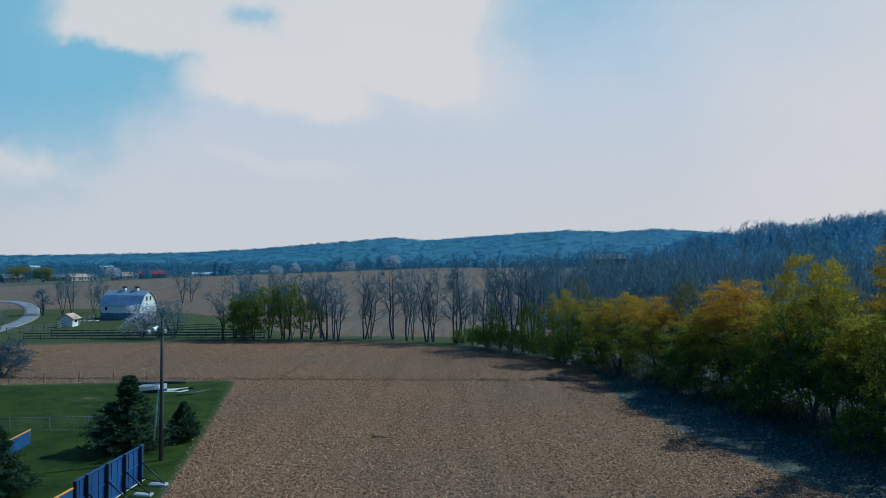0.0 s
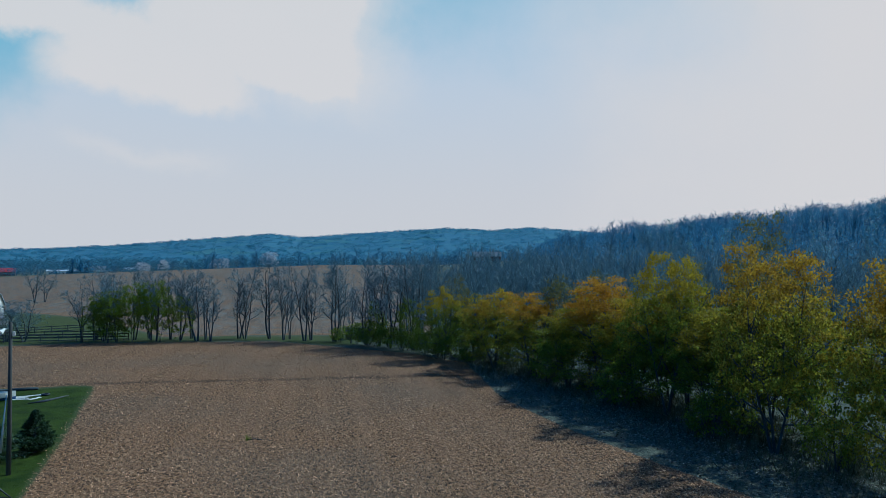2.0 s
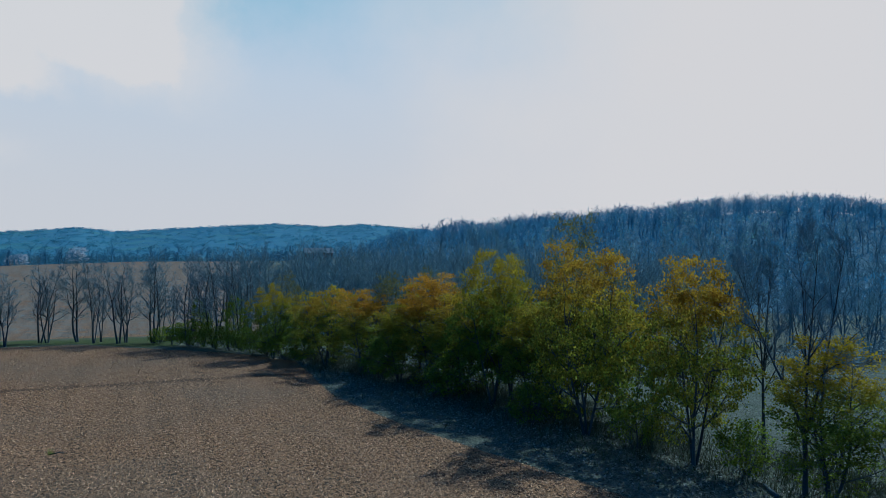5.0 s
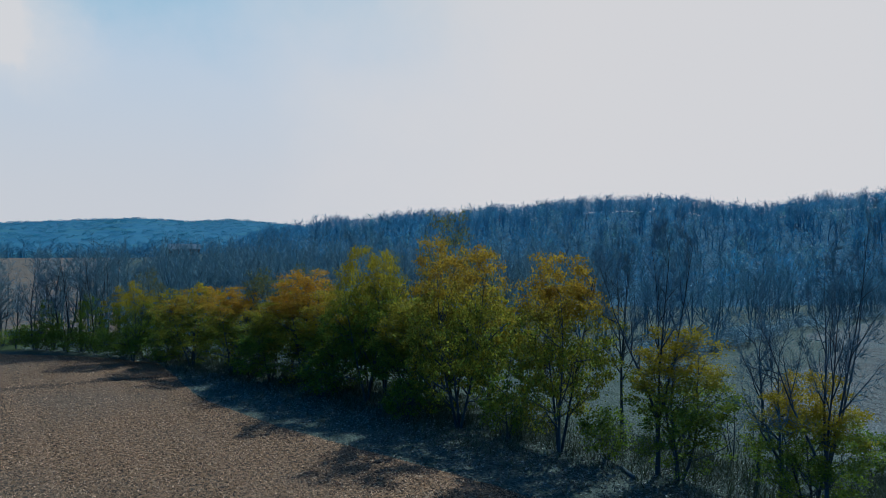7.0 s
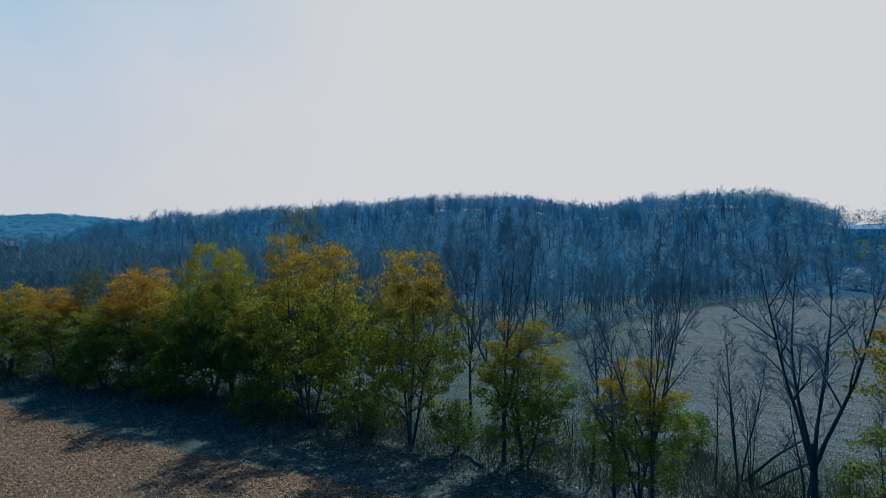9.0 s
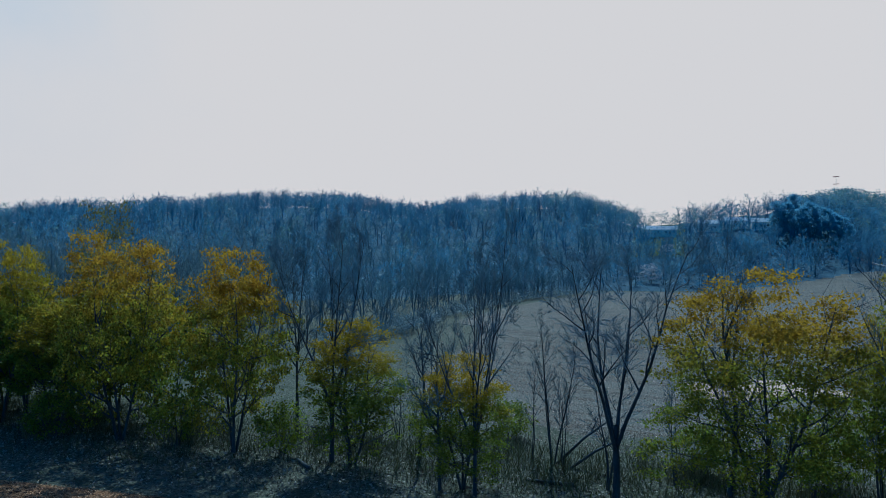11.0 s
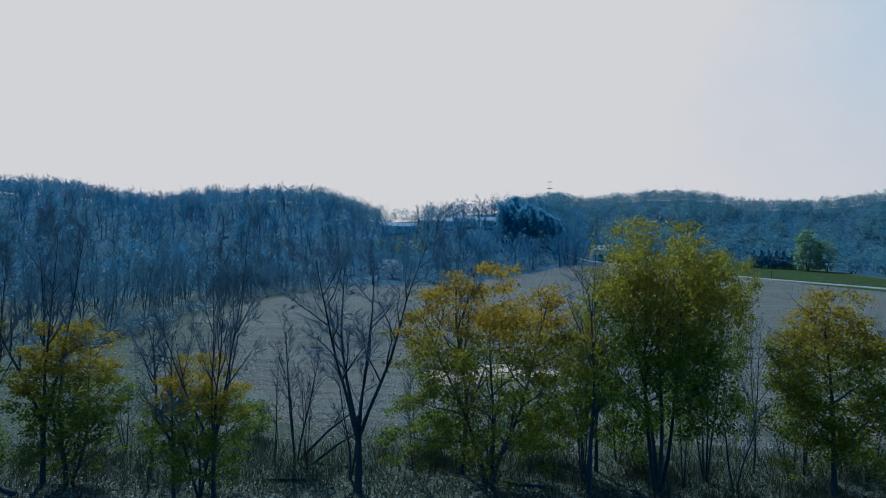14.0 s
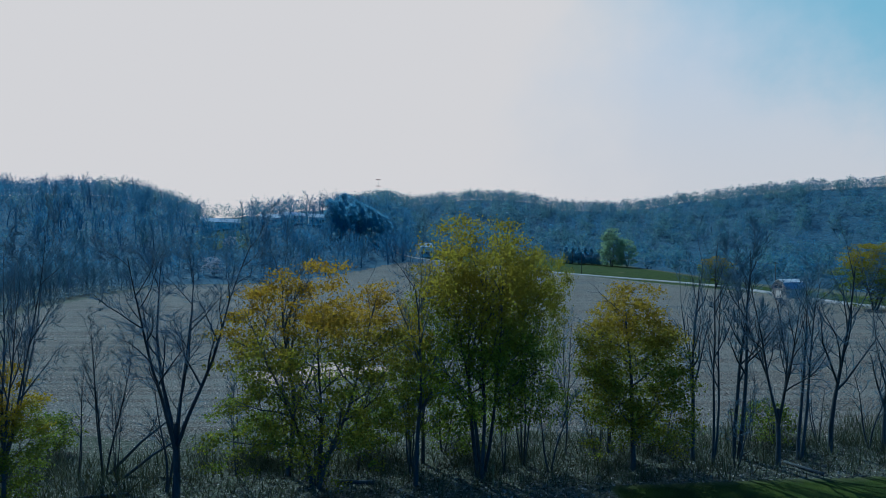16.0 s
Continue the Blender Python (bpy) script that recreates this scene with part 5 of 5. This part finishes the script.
board_fence([(-82, 137.5), (-60, 139.5), (-36, 141.5)], "weathered three board fence along the corn field")
board_fence([(-80, 143.5), (-62, 146), (-40, 147.5)], "weathered three board fence inside the pasture")
board_fence([(-66, 152), (-50, 161)], "weathered three board fence across the pasture")
board_fence([(-92, 148), (-88, 160), (-89.5, 172), (-91, 184)], "weathered board fence beside the shed")


def tube_part(name, pts, rad, mat, parent, sides=8, label=""):
    wd = Wood()
    wd.tube([Vector(p) for p in pts], [rad] * len(pts) if isinstance(rad, (int, float)) else rad, sides)
    n = len(pts) * sides
    for ring in (range(sides - 1, -1, -1), range(n - sides, n)):
        wd.f += list(ring)
        wd.n.append(sides)
    return part(name, mesh_from(name, wd.v, wd.f, wd.n, [mat]), parent, label)


def chain_fence(ax, ay, bx, by, label, tall=1.25, gap=3.0):
    ob = thing("chain_link_fence", ax, ay, math.degrees(math.atan2(by - ay, bx - ax)), label, "fence")
    run = math.hypot(bx - ax, by - ay)
    n = int(run / gap)
    for k in range(n + 1):
        tube_part("post", [(run * k / n, 0, -0.1), (run * k / n, 0, tall + 0.05)], 0.035, M_GALV, ob)
    tube_part("top_rail", [(0, 0, tall), (run, 0, tall)], 0.025, M_GALV, ob)
    wires = Wood()
    for k in range(int(run / 0.16)):
        x = k * 0.16
        wires.tube([Vector((x, 0, 0.03)), Vector((min(x + tall, run), 0, 0.03 + min(tall, run - x) - 0.03))], [0.004] * 2, 3)
        wires.tube([Vector((x, 0.01, 0.03)), Vector((max(x - tall, 0), 0.01, 0.03 + min(tall, x) - 0.03))], [0.004] * 2, 3)
    tagged(part("wire_mesh", wires.mesh("wire_mesh", M_GALV), ob), kind="stuff")
    return ob


chain_fence(-52, 61.2, -28.4, 63.6, "grey chain link fence across the ball field")
ob = thing("post_and_wire_fence", -70, 84.2, math.degrees(math.atan2(91.2 - 84.2, -38 + 70)), "old wire fence with thin posts at the corn field edge", "fence")
for k in range(9):
    tube_part("post", [(k * 4.05, 0, -0.2), (k * 4.05 + 0.05, 0, 1.2)], 0.05, M_BOARD, ob, 6)
for h in (0.45, 0.85, 1.1):
    tube_part("wire", [(0, 0, h), (32.4, 0, h)], 0.008, M_GALV, ob, 4)

# power line over the meadow
LINE = [(389.0, -52.0), (372.0, -104.0), (330.0, -141.0), (284.0, -163.0)]
for k, (x, y) in enumerate(LINE):
    ax, ay = LINE[min(k + 1, 3)][0] - LINE[max(k - 1, 0)][0], LINE[min(k + 1, 3)][1] - LINE[max(k - 1, 0)][1]
    ob = thing("power_pole", x, y, math.degrees(math.atan2(ay, ax)), "grey wooden power pole with a crossarm beside the meadow", "power pole", "power poles")
    tube_part("mast", [(0, 0, -0.4), (0, 0, 10.2)], [0.16, 0.11], M_POLE, ob, 7)
    block("crossarm", (-0.06, 0.06, -1.1, 1.1, 9.5, 9.65), M_POLE, ob, "", 0.01)
for side in (-1.0, 1.0):
    for (x0, y0), (x1, y1) in zip(LINE, LINE[1:]):
        ob = thing("power_cable", x0, y0, 0, "thin sagging power cable between the poles", "cable", "power cables")
        nx, ny = -(y1 - y0), x1 - x0
        ln = math.hypot(nx, ny)
        z0, z1 = float(ground_z(x0, y0)), float(ground_z(x1, y1))
        tube_part("strand", [((x1 - x0) * t + nx / ln * side, (y1 - y0) * t + ny / ln * side, 9.7 + (z1 - z0) * t - 4 * 0.9 * t * (1 - t)) for t in [i / 10 for i in range(11)]], 0.03, M_GALV, ob, 4)

# blue mesh outfield fence with a yellow cap
ob = thing("outfield_fence", -34.2, 58.4, math.degrees(math.atan2(53.0 - 58.4, -33.5 + 34.2)), "low blue outfield fence with a yellow padded cap", "fence")
for k in range(4):
    tube_part("post", [(k * 1.8, 0, -0.1), (k * 1.8, 0, 1.3)], 0.035, M_GALV, ob)
block("screen", (0, 5.4, -0.02, 0.02, 0.05, 1.15), M_BLUE, ob)
tube_part("cap", [(0, 0, 1.2), (5.4, 0, 1.2)], 0.07, M_YELLOW, ob)

# ---- ball field wall of blue panels, seen from behind ----
wall_turn = 90 - math.degrees(math.atan2(-20.53 + 21.15, 48.7 - 36.2))
wall_ob = thing("ball_field_wall", -20.95, 40.17, wall_turn, "tall blue panel wall on black steel posts with braces", "fence")
POSTS, WALL_END = [0.0, 1.2, 3.45, 5.6, 7.75], 8.4
for x0, x1 in zip(POSTS, POSTS[1:] + [WALL_END]):
    p = block("panel", (x0 + 0.01, x1 - 0.01, 0.06, 0.1, 0.15, 2.6), M_BLUE, wall_ob, "blue sheet panel", 0.004)
    for h in (0.2, 1.35, 2.5):
        block("stiffener", (x0 + 0.06, x1 - 0.06, 0.0, 0.06, h, h + 0.06), M_BLUE, p)
    for j in ((0.33, 0.66) if x1 - x0 > 1.5 else (0.5,)):
        xs = x0 + (x1 - x0) * j
        block("stiffener", (xs - 0.02, xs + 0.02, 0.025, 0.055, 0.26, 2.49), M_BLUE, p)
    tube_part("bottom_rail", [(x0, -0.03, 0.16), (x1, -0.03, 0.16)], 0.03, M_WHITE, wall_ob, 6)
for k, x in enumerate(POSTS):
    block("post", (x - 0.055, x + 0.055, -0.16, 0.05, -0.1, 2.62), M_DARK, wall_ob, "", 0.01)
    if k:
        tube_part("brace", [(x, -0.16, 1.5), (x, -1.75, 0.12)], 0.05, M_DARK, wall_ob, 6)
        tube_part("brace", [(x, -0.16, 0.45), (x, -1.6, 0.2)], 0.04, M_DARK, wall_ob, 6)
        block("footing", (x - 0.28, x + 0.28, -1.9, -0.7, -0.08, 0.12), M_CONCRETE, wall_ob, "pale concrete footing", 0.02)
low = thing("outfield_fence", -21.45, 30.0, wall_turn, "blue outfield fence with an orange yellow cap", "fence")
block("screen", (0, 10.0, -0.02, 0.02, 0.05, 2.2), M_BLUE, low)
tube_part("cap", [(0, 0, 2.25), (10.0, 0, 2.25)], 0.07, M_YELLOW, low)
for k in range(5):
    tube_part("post", [(k * 2.4, 0.06, -0.1), (k * 2.4, 0.06, 2.2)], 0.035, M_GALV, low)

# ---- flood light pole ----
pole = thing("light_pole", -21.5, 53.8, 24, "weathered wooden pole with two white flood lights", "light pole")
tube_part("mast", [(0, 0, -0.3), (0.02, 0, 5), (0.0, 0.0, 10.7)], [0.17, 0.145, 0.11], M_POLE, pole, 10)
tube_part("bracket", [(0.0, -0.02, 10.0), (-0.9, -0.1, 10.05)], 0.035, M_GALV, pole, 6)
for x, z in ((-0.45, 10.15), (-0.8, 9.95)):
    wd = Wood()
    wd.tube([Vector((x + 0.1, -0.1, z + 0.1)), Vector((x, -0.18, z)), Vector((x - 0.12, -0.3, z - 0.1)), Vector((x - 0.2, -0.38, z - 0.16))], [0.06, 0.1, 0.17, 0.19], 12)
    part("flood_light", wd.mesh("flood_light", M_WHITE), pole, "white flood light head")
block("junction_box", (0.1, 0.3, -0.12, 0.08, 9.7, 10.0), M_WHITE, pole, "small pale box", 0.02)
tube_part("guy_guard", [(-0.5, -0.1, 1.6), (-0.18, -0.05, 5.6)], [0.1, 0.03], M_TIN, pole, 6, "pale metal guard")

# ---- loose things on the lawn ----
boat = thing("boat", -34.4, 82.0, 24, "old white and blue rowing boat lying on the grass", "boat")
bm = bmesh.new()
rings = []
for i in range(9):
    t = i / 8
    half = 0.78 * (1 - abs(2 * t - 0.9) ** 2.6 * (1 if t > 0.45 else 0.35))
    half = max(half, 0.03)
    x = -2.0 + 4.1 * t
    rings.append([bm.verts.new((x, s * half * k, z)) for s, k, z in ((-1, 1, 0.75 + 0.2 * t), (-1, 0.85, 0.35), (-1, 0.4, 0.05), (1, 0.4, 0.05), (1, 0.85, 0.35), (1, 1, 0.75 + 0.2 * t))])
for a, b in zip(rings, rings[1:]):
    for k in range(5):
        bm.faces.new((a[k], a[k + 1], b[k + 1], b[k]))
bm.faces.new(rings[0])
me = bpy.data.meshes.new("hull")
bm.to_mesh(me)
bm.free()
me.materials.append(M_WHITE)
me.materials.append(M_BLUE)
for p in me.polygons:
    p.material_index = 1 if p.center.z < 0.3 else 0
hull = part("hull", me, boat)
solid = hull.modifiers.new("thick", "SOLIDIFY")
solid.thickness = 0.04
for sx in (-1.2, 0.1, 1.2):
    block("bench", (sx, sx + 0.28, -0.6, 0.6, 0.55, 0.6), M_WHITE, boat, "", 0.01)
tarp = thing("board_stack", -33.2, 83.4, 12, "stack of pale boards lying on the grass", "boards")
for k in range(4):
    block("board", (-1.4 + k * 0.1, 1.4 + k * 0.12, -0.5 + k * 0.26, -0.27 + k * 0.26, 0.0, 0.07 + 0.03 * (k % 2)), M_WHITE, tarp, "", 0.01)
for x, y, turn, L in ((-32.0, 82.6, 5, 1.7), (-31.6, 84.6, 28, 2.3), (-30.6, 82.9, 64, 1.5)):
    b = thing("board", x, y, turn, "white painted board lying on the grass", "board", "loose boards")
    block("plank", (-L / 2, L / 2, -0.17, 0.17, 0.0, 0.06), M_WHITE, b, "", 0.01)
for x, y, turn, L in ((-37.5, 87.5, 10, 5.0), (-33.8, 88.2, 14, 3.0)):
    b = thing("log", x, y, turn, "dark log lying at the lawn edge", "log")
    tube_part("wood", [(-L / 2, 0, 0.14), (0, 0.1, 0.16), (L / 2, 0, 0.15)], [0.2, 0.18, 0.14], M_BARK, b, 9)
for k in range(7):
    b = thing("pipe", -29.2 + 0.16 * k, 81.6 + 0.12 * k, 58 + k * 2, "dark metal pipe lying on the grass", "pipe", "loose pipes")
    tube_part("tube", [(-1.9, 0, 0.05), (1.9, 0, 0.05)], 0.045, M_DARK, b, 7)
heap = thing("tyre", -30.2, 84.8, 0, "black tyre lying on the lawn", "tyre")
bm = bmesh.new()
ring = 20
vs = [[bm.verts.new(((0.34 + 0.11 * math.cos(b)) * math.cos(a), (0.34 + 0.11 * math.cos(b)) * math.sin(a), 0.11 + 0.11 * math.sin(b))) for b in [2 * math.pi * j / 8 for j in range(8)]] for a in [2 * math.pi * i / ring for i in range(ring)]]
for i in range(ring):
    for j in range(8):
        bm.faces.new((vs[i][j], vs[(i + 1) % ring][j], vs[(i + 1) % ring][(j + 1) % 8], vs[i][(j + 1) % 8]))
me = bpy.data.meshes.new("rubber")
bm.to_mesh(me)
bm.free()
me.materials.append(M_DARK)
part("rubber", me, heap)


# ---- standing water ----
def puddle(name, x, y, a, b, turn, label):
    r = random.Random(int(x))
    bm = bmesh.new()
    n = 48
    ph = [r.random() * 6.28 for _ in range(3)]
    pts = []
    for k in range(n):
        t = 2 * math.pi * k / n
        s = 1 + 0.18 * math.sin(2 * t + ph[0]) + 0.14 * math.sin(5 * t + ph[1]) + 0.08 * math.sin(9 * t + ph[2])
        pts.append(bm.verts.new((a * s * math.cos(t), b * s * math.sin(t), 0)))
    bm.faces.new(pts)
    me = bpy.data.meshes.new(name)
    bm.to_mesh(me)
    bm.free()
    me.materials.append(M_WATER)
    ob = new(name, me)
    ob.matrix_basis = pose(x, y, float(ground_z(x, y)) + 0.05, 0, 0, turn)
    return tagged(ob, label, "water", kind="structure")


puddle("water", 84.5, 10.5, 6.0, 6.5, 80, "shallow pool of standing water in the stubble")
puddle("water", 86.0, 3.0, 4.0, 2.0, 90, "shallow pool of standing water in the stubble")
puddle("water", -89.0, 180.5, 3.6, 2.0, 10, "pale puddle in front of the barn")

# ---- small growth and dead wood ----
weed = thing("weed_clump", -6.0, 61.1, 20, "small green weed clump beside a broken cornstalk", "plant")
bl = Wood()
rw = random.Random(4)
for k in range(40):
    a = rw.uniform(0, 6.283)
    d = Vector((math.cos(a) * rw.uniform(0.2, 0.8), math.sin(a) * rw.uniform(0.2, 0.8), 1)).normalized()
    o = Vector((rw.gauss(0, 0.12), rw.gauss(0, 0.12), 0))
    side = d.orthogonal().normalized() * 0.03
    n0, L = len(bl.v), rw.uniform(0.2, 0.6)
    for q in (o - side, o + side, o + d * L):
        bl.v.append(tuple(q))
    bl.f += [n0, n0 + 1, n0 + 2]
    bl.n.append(3)
part("leaf_tuft", bl.mesh("leaf_tuft", M_LEAF_OLIVE), weed)
tube_part("stalk", [(-0.1, 0, 0.02), (0.5, -0.3, 0.12), (1.0, -0.6, 0.05)], 0.04, M_BARK, weed, 6)

for x, y, turn, L, rise in ((47.4, 18.2, -68, 5.2, 3.4), (46.6, 17.0, -60, 4.4, 2.2), (49.5, -26.0, 150, 3.6, 1.0), (45.0, 35.0, 40, 4.0, 1.6)):
    b = thing("dead_trunk", x, y, turn, "fallen dead trunk leaning in the hedgerow brush", "dead tree", "dead trunks")
    run_ = math.sqrt(max(L * L - rise * rise, 0.1))
    tube_part("trunk", [(0, 0, -0.05), (run_ * 0.5, 0.15, rise * 0.55), (run_, 0, rise)], [0.11, 0.09, 0.05], M_BARK, b, 7)
    tube_part("limb", [(run_ * 0.6, 0.1, rise * 0.62), (run_ * 0.75, 0.5, rise * 0.95), (run_ * 0.8, 0.8, rise * 1.3)], [0.05, 0.035, 0.015], M_BARK, b, 5)
for x, y, turn, L in ((46.0, -28.5, 20, 3.0), (44.8, 2.0, 80, 2.5), (43.0, 17.0, 100, 3.2), (38.0, 33.5, 60, 2.6)):
    b = thing("log", x, y, turn, "grey fallen log on the leaf litter", "log", "fallen logs")
    tube_part("wood", [(-L / 2, 0, 0.1), (0, 0.12, 0.13), (L / 2, 0.05, 0.11)], [0.14, 0.13, 0.09], M_BARK, b, 8)

# ---- straw on the corn land ----
def straw():
    r = np.random.RandomState(11)
    n = 170000
    a = np.radians(r.uniform(-34, 52, n))
    d = 40 * (140 / 40) ** r.uniform(0, 1, n)
    x, y = d * np.sin(a), d * np.cos(a)
    ok = inside(CORN, x + r.normal(0, 0.25, n), y + r.normal(0, 0.25, n))
    x, y = x[ok], y[ok]
    n = len(x)
    th, tip = r.uniform(0, np.pi, n), r.normal(0, 0.55, n)
    L, W = r.uniform(0.05, 0.15, n), r.uniform(0.013, 0.03, n)
    c = np.stack([x, y, np.full(n, 0.05)], 1)
    u = np.stack([np.cos(th) * np.cos(tip), np.sin(th) * np.cos(tip), np.sin(tip)], 1) * L[:, None]
    v = np.stack([-np.sin(th), np.cos(th), r.normal(0, 0.5, n)], 1) * W[:, None]
    V = np.stack([c - u, c + v, c + u, c - v], 1).reshape(-1, 3)
    V[:, 2] = np.maximum(V[:, 2], 0.01)
    F = np.arange(n * 4).reshape(n, 4)
    tagged(new("corn_straw", mesh_from("corn_straw", V, F, np.full(n, 4), [M_STRAW])), "dry corn stalks and husks scattered on the soil", "straw", kind="stuff")


straw()


def undergrowth():
    """Weeds and brush stems on the litter under the hedgerow."""
    r = np.random.RandomState(5)
    n = 26000
    y = r.uniform(-45, 112, n)
    mid = np.interp(y, [-45, -20, 0, 25, 50, 80, 112], [50, 48, 47, 44, 37, 31, 22])
    x = mid + r.normal(0, 4.0, n)
    ok = ~inside(CORN, x, y) & ~inside(LAWN_EAST, x, y) & (x < mid + 9)
    x, y = x[ok], y[ok]
    n = len(x)
    patch = np.sin(x * 0.9 + np.sin(y * 0.7) * 2) * np.sin(y * 0.6 + 1.3)
    L = r.uniform(0.15, 0.6, n) * (1 + 1.3 * (patch > 0.3))
    d = np.stack([r.normal(0, 0.45, n), r.normal(0, 0.45, n), np.ones(n)], 1)
    s = np.stack([r.normal(size=n), r.normal(size=n), np.zeros(n)], 1) * 0.02
    b = np.stack([x, y, np.zeros(n)], 1)
    V = np.stack([b - s, b + s, b + d * L[:, None]], 1).reshape(-1, 3)
    tagged(new("undergrowth", mesh_from("undergrowth", V, np.arange(n * 3), np.full(n, 3), [M_WEED])), "dry weeds and brush on the ground under the hedgerow", "undergrowth", kind="stuff")


undergrowth()


def fallen_leaves():
    """Pale dead leaves lying on the ground under the hedgerow."""
    r = np.random.RandomState(6)
    n = 30000
    y = r.uniform(-45, 112, n)
    mid = np.interp(y, [-45, -20, 0, 25, 50, 80, 112], [48, 46, 44, 40, 33, 27, 20])
    x = mid + r.normal(0, 4.5, n)
    ok = ~inside(CORN, x, y) & ~inside(LAWN_EAST, x, y) & (x < mid + 11)
    c = np.stack([x, y, np.full(n, 0.04)], 1)[ok]
    me = leaf_mesh("fallen_leaves", 3, c, 0.16, M_LITTER_LEAF, 0.8)
    tagged(new("fallen_leaves", me), "pale dead leaves on the ground under the hedgerow", "leaves", kind="stuff")


fallen_leaves()


def brush():
    """Grey brambles and thin stems standing between the hedgerow trees."""
    r = np.random.RandomState(15)
    hubs = r.uniform(-48, 108, 560)
    y = np.repeat(hubs, 34) + r.normal(0, 0.5, 560 * 34)
    mid = np.interp(y, [-45, -20, 0, 25, 50, 80, 112], [51, 49, 47.5, 44.5, 38, 32, 23])
    x = mid + np.repeat(r.normal(1.5, 3.2, 560), 34) + r.normal(0, 0.5, 560 * 34)
    ok = ~inside(CORN, x, y) & ~inside(LAWN_EAST, x, y)
    x, y = x[ok], y[ok]
    n = len(x)
    L = r.uniform(0.5, 2.2, n)
    d = np.stack([r.normal(0, 0.4, n), r.normal(0, 0.4, n), np.ones(n)], 1) * L[:, None]
    s = np.stack([r.normal(size=n), r.normal(size=n), np.zeros(n)], 1) * 0.014
    b = np.stack([x, y, np.zeros(n)], 1)
    V = np.stack([b - s, b + s, b + d], 1).reshape(-1, 3)
    tagged(new("brush", mesh_from("brush", V, np.arange(n * 3), np.full(n, 3), [M_WEED])), "grey leafless brambles between the hedgerow trees", "brush", kind="stuff")


brush()


def stubble_husks():
    """Stubs and husks in drilled rows over the eastern field."""
    r = np.random.RandomState(21)
    n = 90000
    x = 52 + 118 * r.uniform(0, 1, n) ** 1.5
    x = np.round(x / 0.76) * 0.76 + r.normal(0, 0.12, n)
    y = r.uniform(-95, 75, n)
    a = np.degrees(np.arctan2(x, y))
    clump = np.sin(x * 0.35 + np.sin(y * 0.22) * 2) * np.sin(y * 0.27 + 0.5) + r.normal(0, 0.5, n)
    ok = (a > 54) & (a < 128) & (clump > -0.35) & (np.hypot(x, y) < np.interp(a, [53, 57.4, 60, 64, 70], [98, 123, 146, 185, 245]))
    x, y = x[ok], y[ok]
    n = len(x)
    th, tip = r.uniform(0, np.pi, n), r.normal(0, 0.7, n)
    L, W = r.uniform(0.06, 0.2, n), r.uniform(0.02, 0.045, n)
    c = np.stack([x, y, np.full(n, 0.06)], 1)
    u = np.stack([np.cos(th) * np.cos(tip), np.sin(th) * np.cos(tip), np.sin(tip)], 1) * L[:, None]
    v = np.stack([-np.sin(th), np.cos(th), r.normal(0, 0.6, n)], 1) * W[:, None]
    V = np.stack([c - u, c + v, c + u, c - v], 1).reshape(-1, 3)
    V[:, 2] = np.maximum(V[:, 2], 0.01)
    tagged(new("corn_husks", mesh_from("corn_husks", V, np.arange(n * 4), np.full(n, 4), [M_HUSK])), "pale corn stubs and husks on the eastern field", "husks", kind="stuff")


stubble_husks()
